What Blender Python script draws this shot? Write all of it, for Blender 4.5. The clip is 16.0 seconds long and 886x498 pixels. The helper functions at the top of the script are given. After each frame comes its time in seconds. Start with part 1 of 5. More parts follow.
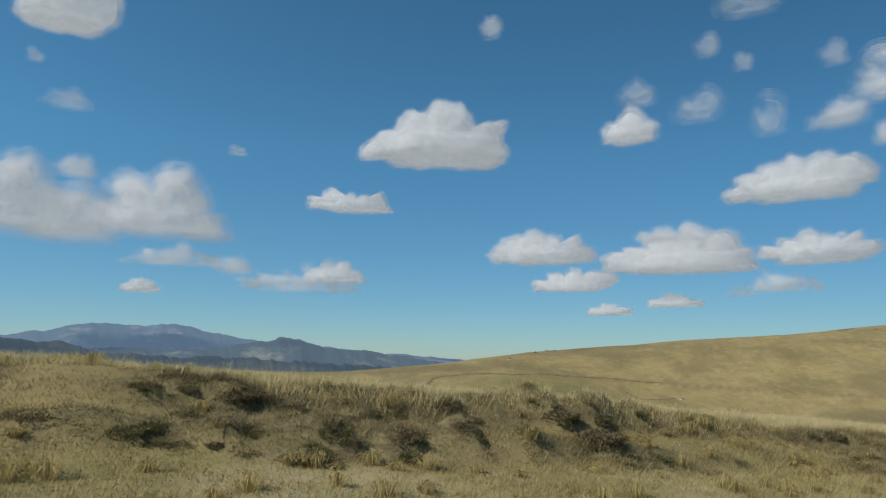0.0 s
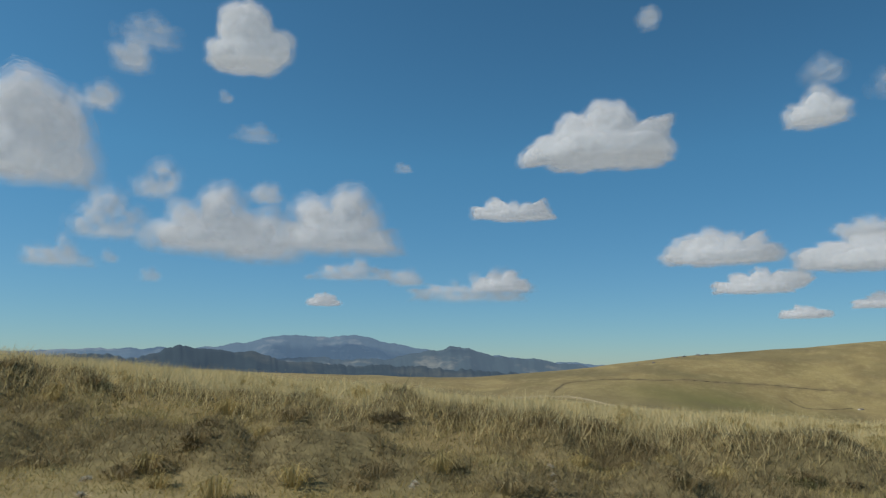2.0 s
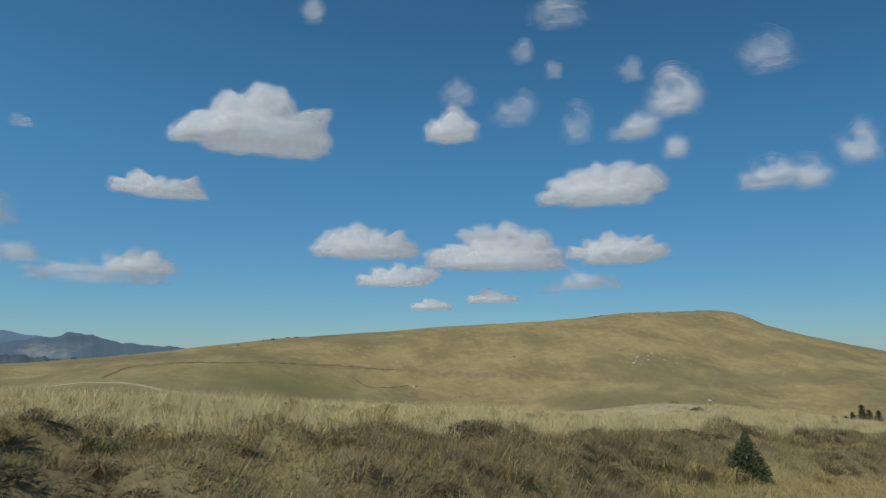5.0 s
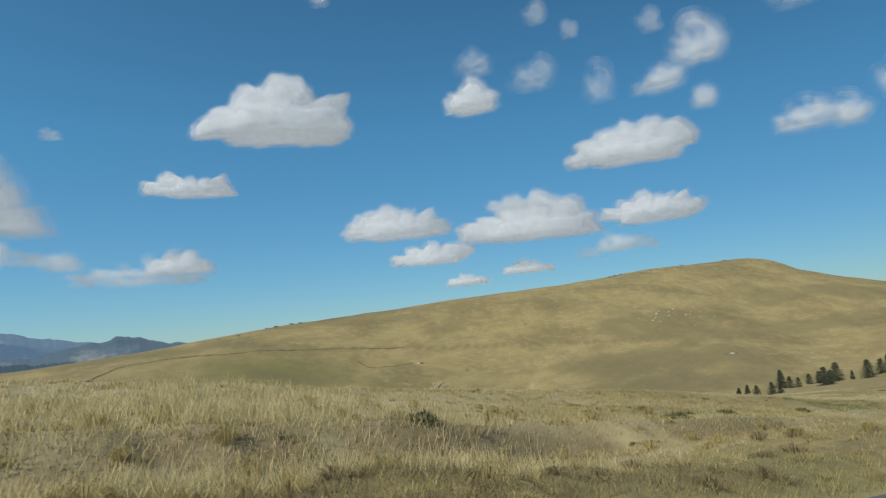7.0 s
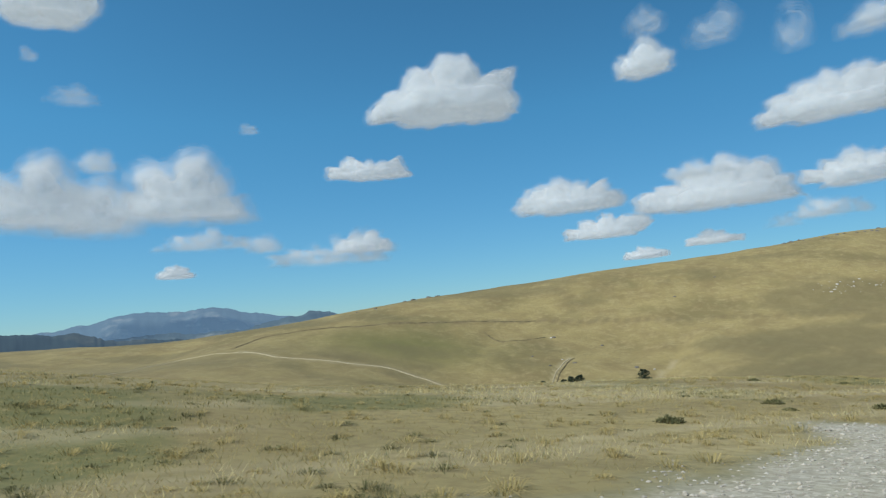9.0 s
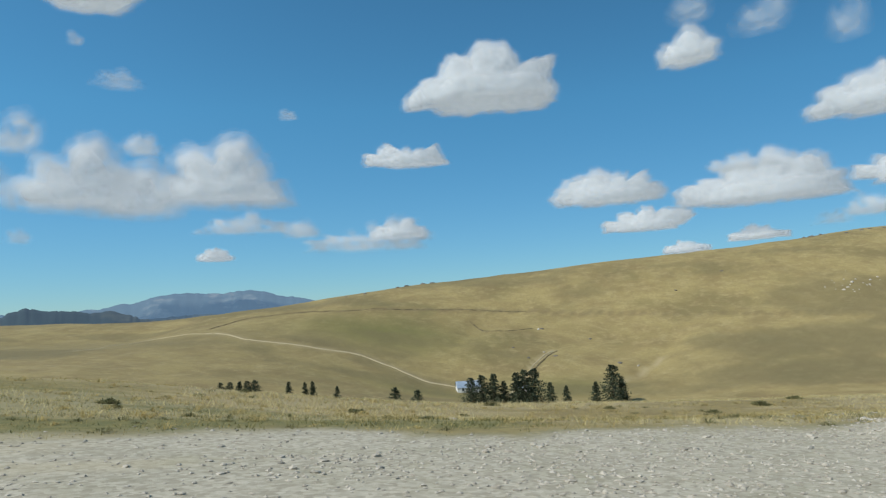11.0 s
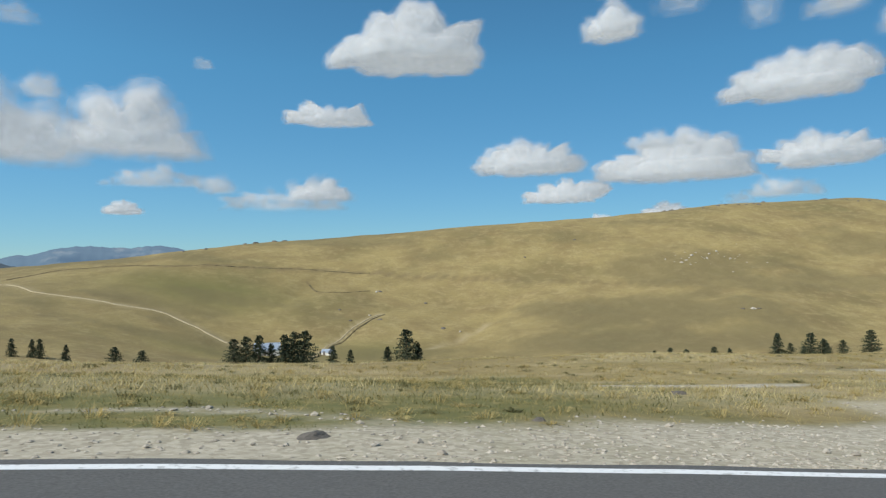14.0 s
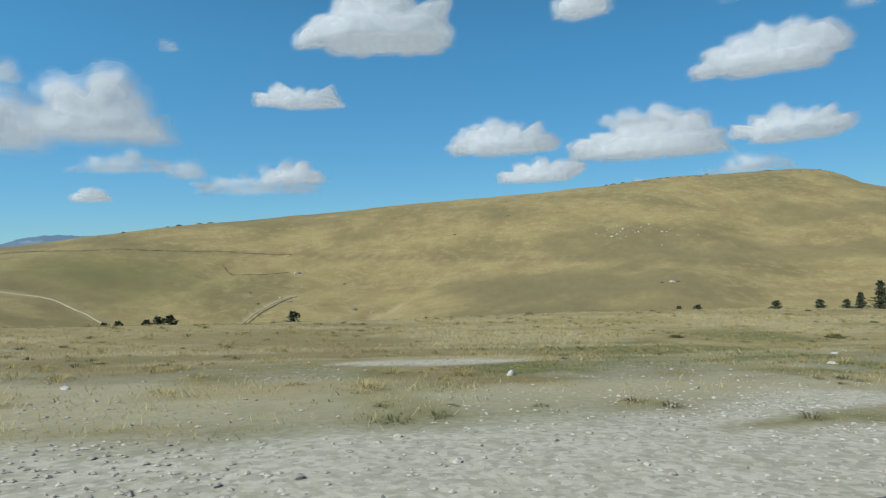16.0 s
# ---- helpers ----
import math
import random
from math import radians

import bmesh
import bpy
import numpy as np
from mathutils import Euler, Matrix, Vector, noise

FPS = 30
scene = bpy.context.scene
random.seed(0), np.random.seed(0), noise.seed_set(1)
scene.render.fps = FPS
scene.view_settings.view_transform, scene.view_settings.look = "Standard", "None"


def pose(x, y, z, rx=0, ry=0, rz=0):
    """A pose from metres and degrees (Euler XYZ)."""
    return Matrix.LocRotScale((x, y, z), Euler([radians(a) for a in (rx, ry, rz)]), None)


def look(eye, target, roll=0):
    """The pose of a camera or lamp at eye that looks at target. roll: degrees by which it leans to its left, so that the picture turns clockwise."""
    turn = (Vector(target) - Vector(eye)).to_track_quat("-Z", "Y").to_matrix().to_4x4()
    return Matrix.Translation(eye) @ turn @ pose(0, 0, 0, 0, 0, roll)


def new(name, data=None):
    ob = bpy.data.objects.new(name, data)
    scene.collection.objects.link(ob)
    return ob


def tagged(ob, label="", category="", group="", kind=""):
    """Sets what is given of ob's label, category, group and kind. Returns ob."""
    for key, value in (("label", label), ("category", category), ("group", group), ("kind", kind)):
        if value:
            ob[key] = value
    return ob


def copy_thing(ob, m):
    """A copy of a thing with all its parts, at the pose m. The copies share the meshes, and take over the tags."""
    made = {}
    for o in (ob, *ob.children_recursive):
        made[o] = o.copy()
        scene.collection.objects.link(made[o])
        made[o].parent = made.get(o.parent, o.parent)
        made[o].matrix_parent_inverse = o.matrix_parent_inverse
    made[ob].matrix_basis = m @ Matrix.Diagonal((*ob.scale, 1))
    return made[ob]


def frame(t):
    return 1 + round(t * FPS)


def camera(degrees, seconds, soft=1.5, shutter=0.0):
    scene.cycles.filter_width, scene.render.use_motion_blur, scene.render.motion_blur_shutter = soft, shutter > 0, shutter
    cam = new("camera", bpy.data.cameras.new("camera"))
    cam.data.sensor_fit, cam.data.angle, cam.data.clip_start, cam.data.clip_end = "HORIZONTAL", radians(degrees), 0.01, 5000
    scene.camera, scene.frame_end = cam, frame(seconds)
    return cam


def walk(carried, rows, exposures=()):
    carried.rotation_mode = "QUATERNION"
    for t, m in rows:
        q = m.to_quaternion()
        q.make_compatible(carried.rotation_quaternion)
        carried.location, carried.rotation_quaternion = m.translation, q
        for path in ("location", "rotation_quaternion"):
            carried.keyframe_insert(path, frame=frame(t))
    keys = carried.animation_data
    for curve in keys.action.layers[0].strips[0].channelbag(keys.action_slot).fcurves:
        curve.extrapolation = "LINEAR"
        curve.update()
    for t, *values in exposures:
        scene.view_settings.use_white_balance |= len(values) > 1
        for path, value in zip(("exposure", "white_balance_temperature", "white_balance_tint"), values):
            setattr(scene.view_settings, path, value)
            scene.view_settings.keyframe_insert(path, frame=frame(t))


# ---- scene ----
# ---- camera and its walk ----
cam = camera(67.71, 16.0, soft=1.25, shutter=0.022)
walk(cam, [
    (0, look((-0.000, 0.003, 1.252), (0.024, 9.871, 2.870), 0.349)),
    (0.5, look((7.625, 4.015, 0.547), (6.120, 13.793, 2.000), 0.612)),
    (1, look((15.271, 8.020, -0.156), (12.957, 17.643, 1.277), 2.998)),
    (1.5, look((22.954, 12.017, -0.857), (20.709, 21.644, 0.653), 1.476)),
    (2, look((30.691, 15.996, -1.551), (28.189, 25.521, 0.186), 0.178)),
    (2.5, look((38.493, 19.936, -2.235), (36.579, 29.642, -0.779), -1.428)),
    (3, look((46.352, 23.846, -2.903), (44.652, 33.594, -1.456), -2.463)),
    (3.5, look((54.266, 27.728, -3.549), (53.570, 37.584, -2.007), -3.211)),
    (4, look((62.249, 31.565, -4.162), (64.225, 41.165, -2.176), -2.506)),
    (4.5, look((70.278, 35.388, -4.764), (72.724, 44.929, -3.037), -2.103)),
    (5, look((78.314, 39.206, -5.372), (80.797, 48.767, -3.813), -0.284)),
    (5.2, look((81.519, 40.728, -5.623), (84.016, 50.286, -4.072), -1.972)),
    (7.3, look((114.905, 56.603, -8.588), (116.842, 66.339, -7.377), -4.978)),
    (7.5, look((117.923, 58.128, -8.983), (119.970, 67.837, -7.744), -4.377)),
    (8, look((125.550, 61.973, -10.024), (126.456, 71.903, -9.260), -7.054)),
    (8.5, look((133.668, 65.979, -11.047), (134.066, 75.909, -9.933), -4.860)),
    (9, look((142.134, 70.168, -12.006), (141.408, 80.082, -10.922), -4.719)),
    (11.3, look((178.463, 90.673, -15.589), (176.928, 100.509, -14.638), -1.831)),
    (11.5, look((181.686, 92.251, -15.880), (180.156, 102.076, -14.815), 0.566)),
    (12, look((189.845, 96.075, -16.578), (188.779, 105.947, -15.394), 2.605)),
    (12.5, look((197.992, 99.831, -17.207), (197.251, 109.754, -16.215), 1.398)),
    (13, look((206.335, 103.581, -17.741), (205.851, 113.532, -16.882), 0.146)),
    (13.5, look((215.043, 107.136, -18.309), (214.899, 117.121, -17.776), -2.425)),
    (14, look((223.615, 110.593, -18.935), (223.333, 120.581, -18.537), -0.992)),
    (14.5, look((232.338, 113.968, -19.620), (231.761, 123.945, -19.271), -2.104)),
    (15, look((240.575, 117.446, -20.308), (240.036, 127.429, -20.065), -1.439)),
    (15.5, look((248.716, 120.893, -20.997), (248.813, 130.893, -20.919), -1.359)),
    (16, look((256.597, 124.393, -21.665), (256.594, 134.392, -21.550), -2.195)),
], exposures=[
    (0.0, -0.05, 6500, 10), (0.5, -0.02, 6550, 10), (1.0, -0.22, 6500, 10), (1.5, -0.24, 6450, 10), (2.0, -0.17, 6450, 10), (3.0, -0.12, 6400, 10), (4.0, -0.24, 6200, 10), (5.0, -0.22, 6200, 10),
    (7.5, 0.12, 6400, 7), (8.0, 0.16, 6400, 6), (8.5, 0.15, 6200, 6), (9.0, 0.15, 6050, 5), (11.5, 0.16, 6350, 8), (12.0, 0.17, 6450, 10), (13.0, 0.2, 6500, 10), (14.0, 0.22, 6450, 9), (15.0, 0.2, 6350, 8), (16.0, 0.17, 6050, 5)])

# ---- world, sun ----
SUN_AZ, SUN_EL = 128.0, 44.0  # degrees left of +y, and up
world = bpy.data.worlds.new("sky")
scene.world = world
world.use_nodes = True
wn = world.node_tree
sky = wn.nodes.new("ShaderNodeTexSky")
sky.sky_type = "NISHITA"
sky.sun_disc = False
sky.sun_elevation = radians(SUN_EL)
sky.sun_rotation = radians(-SUN_AZ)
sky.altitude = 1400
sky.air_density = 1.0
sky.dust_density = 0.15
sky.ozone_density = 3.0
wn.nodes["Background"].inputs["Strength"].default_value = 0.11
tone = wn.nodes.new("ShaderNodeMix")  # the phone's blue
tone.data_type, tone.blend_type = "RGBA", "MULTIPLY"
tone.inputs[0].default_value = 1.0
high = wn.nodes.new("ShaderNodeTexCoord")
split = wn.nodes.new("ShaderNodeSeparateXYZ")
tint = wn.nodes.new("ShaderNodeValToRGB")
tint.color_ramp.elements[0].color, tint.color_ramp.elements[0].position = (0.50, 0.655, 0.745, 1), 0.0
tint.color_ramp.elements[1].color, tint.color_ramp.elements[1].position = (0.57, 1.07, 1.085, 1), 0.30
wn.links.new(high.outputs["Generated"], split.inputs[0])
wn.links.new(split.outputs["Z"], tint.inputs[0])
wn.links.new(tint.outputs[0], tone.inputs[7])
wn.links.new(sky.outputs[0], tone.inputs[6])
side = wn.nodes.new("ShaderNodeValToRGB")  # paler towards the sun, deeper away from it
side.color_ramp.elements[0].color, side.color_ramp.elements[0].position = (1, 1, 1, 1), 0.25
side.color_ramp.elements[1].color, side.color_ramp.elements[1].position = (0.66, 0.69, 0.72, 1), 0.85
half = wn.nodes.new("ShaderNodeMath")
half.operation = "MULTIPLY_ADD"
half.inputs[1].default_value, half.inputs[2].default_value = 0.5, 0.5
wn.links.new(split.outputs["X"], half.inputs[0])
wn.links.new(half.outputs[0], side.inputs[0])
deep = wn.nodes.new("ShaderNodeMix")
deep.data_type, deep.blend_type = "RGBA", "MULTIPLY"
deep.inputs[0].default_value = 1.0
wn.links.new(tone.outputs[2], deep.inputs[6])
wn.links.new(side.outputs[0], deep.inputs[7])
wn.links.new(deep.outputs[2], wn.nodes["Background"].inputs["Color"])

sun_data = bpy.data.lights.new("sun", "SUN")
sun_data.energy = 4.3
sun_data.angle = radians(0.53)
sun_data.color = (1.0, 0.955, 0.88)
sun = new("sun", sun_data)
_a, _e = radians(SUN_AZ), radians(SUN_EL)
sun.matrix_world = look((-math.sin(_a) * math.cos(_e) * 50, math.cos(_a) * math.cos(_e) * 50, math.sin(_e) * 50 + 20), (0, 0, 20))
scene.cycles.transparent_max_bounces = 64

# ---- noise and the lie of the land ----
_rng = np.random.RandomState(7)
_perm = _rng.permutation(512)
_lat = _rng.uniform(-1, 1, 512)


def vnoise(p):
    """Smooth value noise at an (n, 3) array, about -1 to 1."""
    p = np.asarray(p, float)
    i = np.floor(p).astype(int)
    f = p - i
    f = f * f * f * (f * (f * 6 - 15) + 10)
    out = np.zeros(len(p))
    for dx in (0, 1):
        for dy in (0, 1):
            for dz in (0, 1):
                h = _perm[(_perm[(_perm[(i[:, 0] + dx) % 512] + i[:, 1] + dy) % 512] + i[:, 2] + dz) % 512]
                w = (f[:, 0] if dx else 1 - f[:, 0]) * (f[:, 1] if dy else 1 - f[:, 1]) * (f[:, 2] if dz else 1 - f[:, 2])
                out += w * _lat[h]
    return out


def fbm(p, octaves=4, gain=0.5):
    p = np.asarray(p, float)
    out, a = np.zeros(len(p)), 1.0
    for k in range(octaves):
        out += a * vnoise(p * 2.03**k + 17.3 * k)
        a *= gain
    return out


def flat3(x, y, s):
    return np.stack([x / s, y / s, 0 * x], -1)


def smooth(a, b, x):
    k = np.clip((x - a) / (b - a), 0, 1)
    return k * k * (3 - 2 * k)


EU, EV, GRADE = (0.89984, 0.43622), (-0.43622, 0.89984), -0.08036


def curve(u, us, vs):
    """A smooth line through knots."""
    return sum(np.interp(u + k, us, vs) for k in (-4, -2, 0, 2, 4)) / 5


def lane_rel(u):
    """How far the road lies over its even grade."""
    return curve(u, (0, 60, 90, 128, 140, 158, 200, 222, 240, 270, 285, 330), (0, 0.1, 0.44, 0.46, 0.0, -0.5, -0.75, -0.64, -0.25, -0.04, 0, 0)) - 1.32


def lane_v(u):
    return curve(u, (0, 43, 128, 158, 200, 222, 240, 260, 285, 330), (0, 1.1, 0.8, 1.1, 3.7, 3.5, 2.6, 1.2, 0, -2))


def edge_v(u):
    """The white edge line."""
    return lane_v(u) + curve(u, (-20, 4, 12, 40, 80, 125, 142, 168, 196, 210, 218, 225, 230, 238, 246, 249.5, 255, 262, 290, 330), (4.9, 4.9, 4.9, 4.2, 3.4, 3.3, 2.8, 2.85, 3.3, 3.6, 4.2, 4.9, 5.7, 5.85, 5.95, 5.8, 4.1, 2.9, 2.75, 2.8))


def road_z(u):
    return 1.25 + GRADE * u + lane_rel(u)


def world_xy(u, v):
    return u * EU[0] + v * EV[0], u * EU[1] + v * EV[1]


def road_uv(x, y):
    return x * EU[0] + y * EU[1], x * EV[0] + y * EV[1]


# Far land: heights through a few landmarks (x, y, z), by a thin plate.
RIDGE = [(56, 539, 1), (91, 574, 7), (150, 586, 10.5), (228, 602, 16.3), (287, 614, 20.6), (345, 626, 25), (435, 644, 33), (500, 656, 35.3), (548, 658, 35.4), (572, 664, 34.6), (590, 660, 25), (650, 690, 15.7), (735, 690, 1), (800, 690, -9)]
BEHIND = [(-420, 600, -30), (-250, 610, -26), (-90, 620, -24), (10, 640, -14), (130, 690, -6), (320, 730, 6), (540, 770, 16), (700, 800, -16), (900, 760, -40)]
SLOPE = [(-420, 515, -11), (-300, 520, -10), (-150, 520, -9.5), (-60, 520, -9), (-15, 512, -7.5), (22, 520, -4.5), (3, 423, -20), (-60, 440, -22), (203, 477, -34), (174, 490, -29), (134, 489, -23), (361, 428, -37), (171, 429, -42.7), (223, 424, -47), (450, 520, -14), (300, 500, -22)]
VALLEY = [(202, 363, -54), (170, 338, -50), (130, 300, -45), (100, 262, -39), (245, 335, -54), (300, 380, -50), (60, 360, -35), (0, 345, -28), (-110, 330, -21), (333, 322, -47), (340, 358, -52), (376, 363, -52), (386, 353, -50.5), (410, 357, -47.5), (390, 390, -51), (440, 402, -48), (480, 415, -40), (141, 388, -51), (110, 372, -46), (172, 398, -51), (600, 470, -26), (720, 560, -18), (820, 560, -34)]
_ctl = list(RIDGE + BEHIND + SLOPE + VALLEY)
for _u, _d1, _d2 in ((-120, 1, 3), (-40, 1, 4), (30, 1.5, 5), (100, 3, 8), (170, 6, 14), (240, 8, 15), (300, 7, 12), (360, 4, 8), (430, 2, 5), (520, 1, 3)):
    for _v, _d in ((48, _d1), (95, _d2)):
        _ctl.append((*world_xy(_u, _v), float(1.25 + GRADE * _u - 1.3 - _d)))
_ctl = np.array(_ctl, float)


def _plate(a, b):
    r2 = ((a[:, None, :] - b[None]) ** 2).sum(-1) / 1e4 + 1e-9
    return r2 * np.log(r2)


_n = len(_ctl)
_lhs = np.zeros((_n + 3, _n + 3))
_lhs[:_n, :_n] = _plate(_ctl[:, :2], _ctl[:, :2]) + np.eye(_n) * 0.02
_lhs[:_n, _n:] = np.c_[np.ones(_n), _ctl[:, :2] / 100]
_lhs[_n:, :_n] = _lhs[:_n, _n:].T
_wts = np.linalg.solve(_lhs, np.r_[_ctl[:, 2], 0, 0, 0])


def far_z(x, y):
    q = np.stack([np.clip(x, -450, 920), np.clip(y, -50, 810)], -1)
    z = np.concatenate([_plate(c, _ctl[:, :2]) @ _wts[:_n] for c in np.array_split(q, max(1, len(q) // 20000))])
    z += _wts[_n] + q @ _wts[_n + 1 :] / 100
    away = np.hypot(x - 230, y - 330)
    fade = smooth(480, 1500, away)
    z = z * (1 - fade) + fade * (-70 + 12 * fbm(flat3(x, y, 420), 3))
    z += 0.5 * fbm(flat3(x, y, 26), 3) * smooth(60, 200, away * 0 + np.abs(y))
    # a dry gully and folds in the far slope
    gx = (x - 222) - 0.55 * (y - 420)
    z -= 2.6 * np.exp(-((gx / 7) ** 2)) * smooth(395, 420, y) * (1 - smooth(465, 500, y))
    gx = (x - 172) - 0.35 * (y - 425)
    z -= 1.6 * np.exp(-((gx / 5) ** 2)) * smooth(400, 415, y) * (1 - smooth(450, 475, y))
    z += 3.0 * np.exp(-(((x - 262) / 26) ** 2) - ((y - 455) / 34) ** 2)
    # spurs and hollows down the hillside, and the flat stony cap of the summit
    hill = smooth(410, 450, y) * (1 - smooth(0.0, 0.16, (y - 440) / 1000 - 0.02 - 0.00012 * (x - 56))) * smooth(40, 120, x) * (1 - smooth(680, 780, x))
    z += hill * (1.5 * fbm(np.stack([(x - 0.35 * y) / 46, y / 190, 0 * x + 3.0], -1), 3) + 0.5 * fbm(flat3(x, y, 17.0), 2))
    crown = 645 + (x - 430) * 0.11
    z += (1.0 * smooth(300, 470, x) + 1.6 * smooth(480, 556, x)) * (1 - smooth(572, 582, x)) * smooth(-46, -16, y - crown + 3 * vnoise(flat3(x, y, 9.0))) * (1 - smooth(8, 60, y - crown))
    return z


def bank_top(u):
    return curve(u, (-30, -8, 0, 6, 11, 16, 22, 32, 40, 60, 80, 100, 118, 135, 160), (1.0, 1.0, 1.0, 1.0, 0.95, 0.82, 0.70, 0.66, 0.66, 0.86, 0.68, 0.6, 0.25, -0.1, -0.05))


def bank_foot(u):
    """Where the bank begins to rise, in metres past the edge line."""
    return curve(u, (-30, 0, 10, 22, 30, 37, 46, 160), (4.3, 4.4, 4.6, 4.5, 4.2, 2.0, 1.4, 1.5)) + 0.55 * vnoise(flat3(u, 0 * u, 7.0)) + 0.25 * vnoise(flat3(u, 0 * u + 9, 2.2))


def face(u, w):
    """The two steep steps of the bank: 1 on a step, 0 on the ledges."""
    r = w - bank_foot(u)
    step = curve(u, (-30, 0, 20, 50, 160), (1.5, 1.7, 1.5, 1.3, 1.3)) + 0.5 * vnoise(flat3(u, 0 * u + 30, 6.0))
    low = smooth(-0.3, 0.1, r) * (1 - smooth(0.9, 1.3, r))
    return np.maximum(low, smooth(step - 0.2, step + 0.1, r) * (1 - smooth(step + 1.0, step + 1.6, r))), r, step


def near_h(u, w):
    """Height over the road at w metres past the edge line."""
    top = bank_top(u)
    jag = fbm(flat3(u, w, 5.0), 3)
    _, r, step = face(u, w)
    r = r + 0.25 * jag
    share = np.clip(0.58 + 0.25 * vnoise(flat3(u, 0 * u + 55, 8.0)), 0.3, 0.85)
    h = top * (share * smooth(0, 1.0, r) + (1 - share) * smooth(step, step + 1.0, r)) + 0.10 * smooth(-3, 0, r) * (top > 0)
    lumpy = smooth(-0.6, 0.4, r) * (1 - smooth(118, 150, u))
    h += lumpy * (0.05 * jag + 0.16 * np.abs(fbm(flat3(u, w, 1.3), 3)) - 0.05) * (1 - 0.6 * smooth(3, 6, r))
    h += lumpy * 0.26 * np.abs(fbm(flat3(u, w, 0.8), 2)) * smooth(-0.1, 0.25, heath_band(u, w)) * (1 - smooth(3, 5, r))
    open_side = smooth(110, 150, u)
    h -= open_side * (0.16 * smooth(1, 8, w) + (0.12 + 1.08 * smooth(186, 206, u) * (1 - smooth(248, 272, u)) + 0.3 * smooth(248, 272, u)) * smooth(6, 17, w) * (1 - smooth(275, 330, u)) * (1 - 0.9 * smooth(150, 172, u) * (1 - smooth(176, 196, u))))
    h += 1.15 * smooth(7, 15, w) * smooth(112, 124, u) * (1 - smooth(145, 169, u))
    h += 0.03 * smooth(6, 15, w) * smooth(114, 134, u) * (1 - smooth(188, 204, u))
    h += 0.28 * smooth(204, 208, u) * (1 - smooth(224, 230, u)) * smooth(1.6, 2.8, w) * (1 - smooth(4.5, 6.5, w)) * (0.7 + jag)
    ledge = smooth(132, 137, u) * (1 - smooth(147, 153, u))
    h += ledge * 0.5 * smooth(1.7, 2.05, w + 0.6 * jag) * (1 - smooth(3, 8, w))
    scarp = smooth(112, 124, u) * (1 - smooth(140, 152, u))
    h += scarp * 0.6 * smooth(5.5, 6.4, w + jag) * (1 - smooth(8, 13, w))
    h += smooth(300, 340, u) * 0.5 * smooth(8, 25, w)
    h += smooth(0.5, 2.5, w) * (0.04 * jag + 0.025 * fbm(flat3(u, w, 0.7), 2)) * (1 - 0.85 * smooth(150, 165, u))
    h -= 0.05 * smooth(0.25, 1.0, w)
    return h


def heath_band(u, w):
    """Heath on the steps of the bank, above 0, with pale grassy ledges between."""
    return 0.75 * fbm(np.stack([u / 3.6, w / 1.1, 0 * u + 0.3], -1), 3) + 0.75 * (face(u, w)[0] - 0.5)


def heath_zone(u, w):
    r = w - bank_foot(u)
    return smooth(-0.5, 0.2, r) * (1 - smooth(3.0, 4.4, r))


def rim(u):
    return curve(u, (-40, 0, 60, 110, 150, 200, 250, 285, 310, 400), (10, 11, 12, 15, 18, 18, 18, 22, 30, 34))


def ground_z(u, v):
    u, v = np.broadcast_arrays(np.asarray(u, float), np.asarray(v, float))
    shape = u.shape
    u, v = u.ravel(), v.ravel()
    x, y = world_xy(u, v)
    w = v - edge_v(u)
    base = 1.25 + GRADE * np.clip(u, -150, 480) + lane_rel(u)
    r = rim(u)
    k = np.maximum(smooth(0, 24, w - r), np.maximum(smooth(60, 300, -v), smooth(60, 400, np.maximum(-40 - u, u - 400))))
    near = base - 0.06 - 0.10 * np.clip(-7.5 - v, 0, 60)
    hit = (k < 1) & (w > 0)
    near[hit] += near_h(u[hit], np.clip(w[hit], 0, 45))
    f = k > 0
    if f.any():
        near[f] = near[f] * (1 - k[f]) + far_z(x[f], y[f]) * k[f]
    return near.reshape(shape)


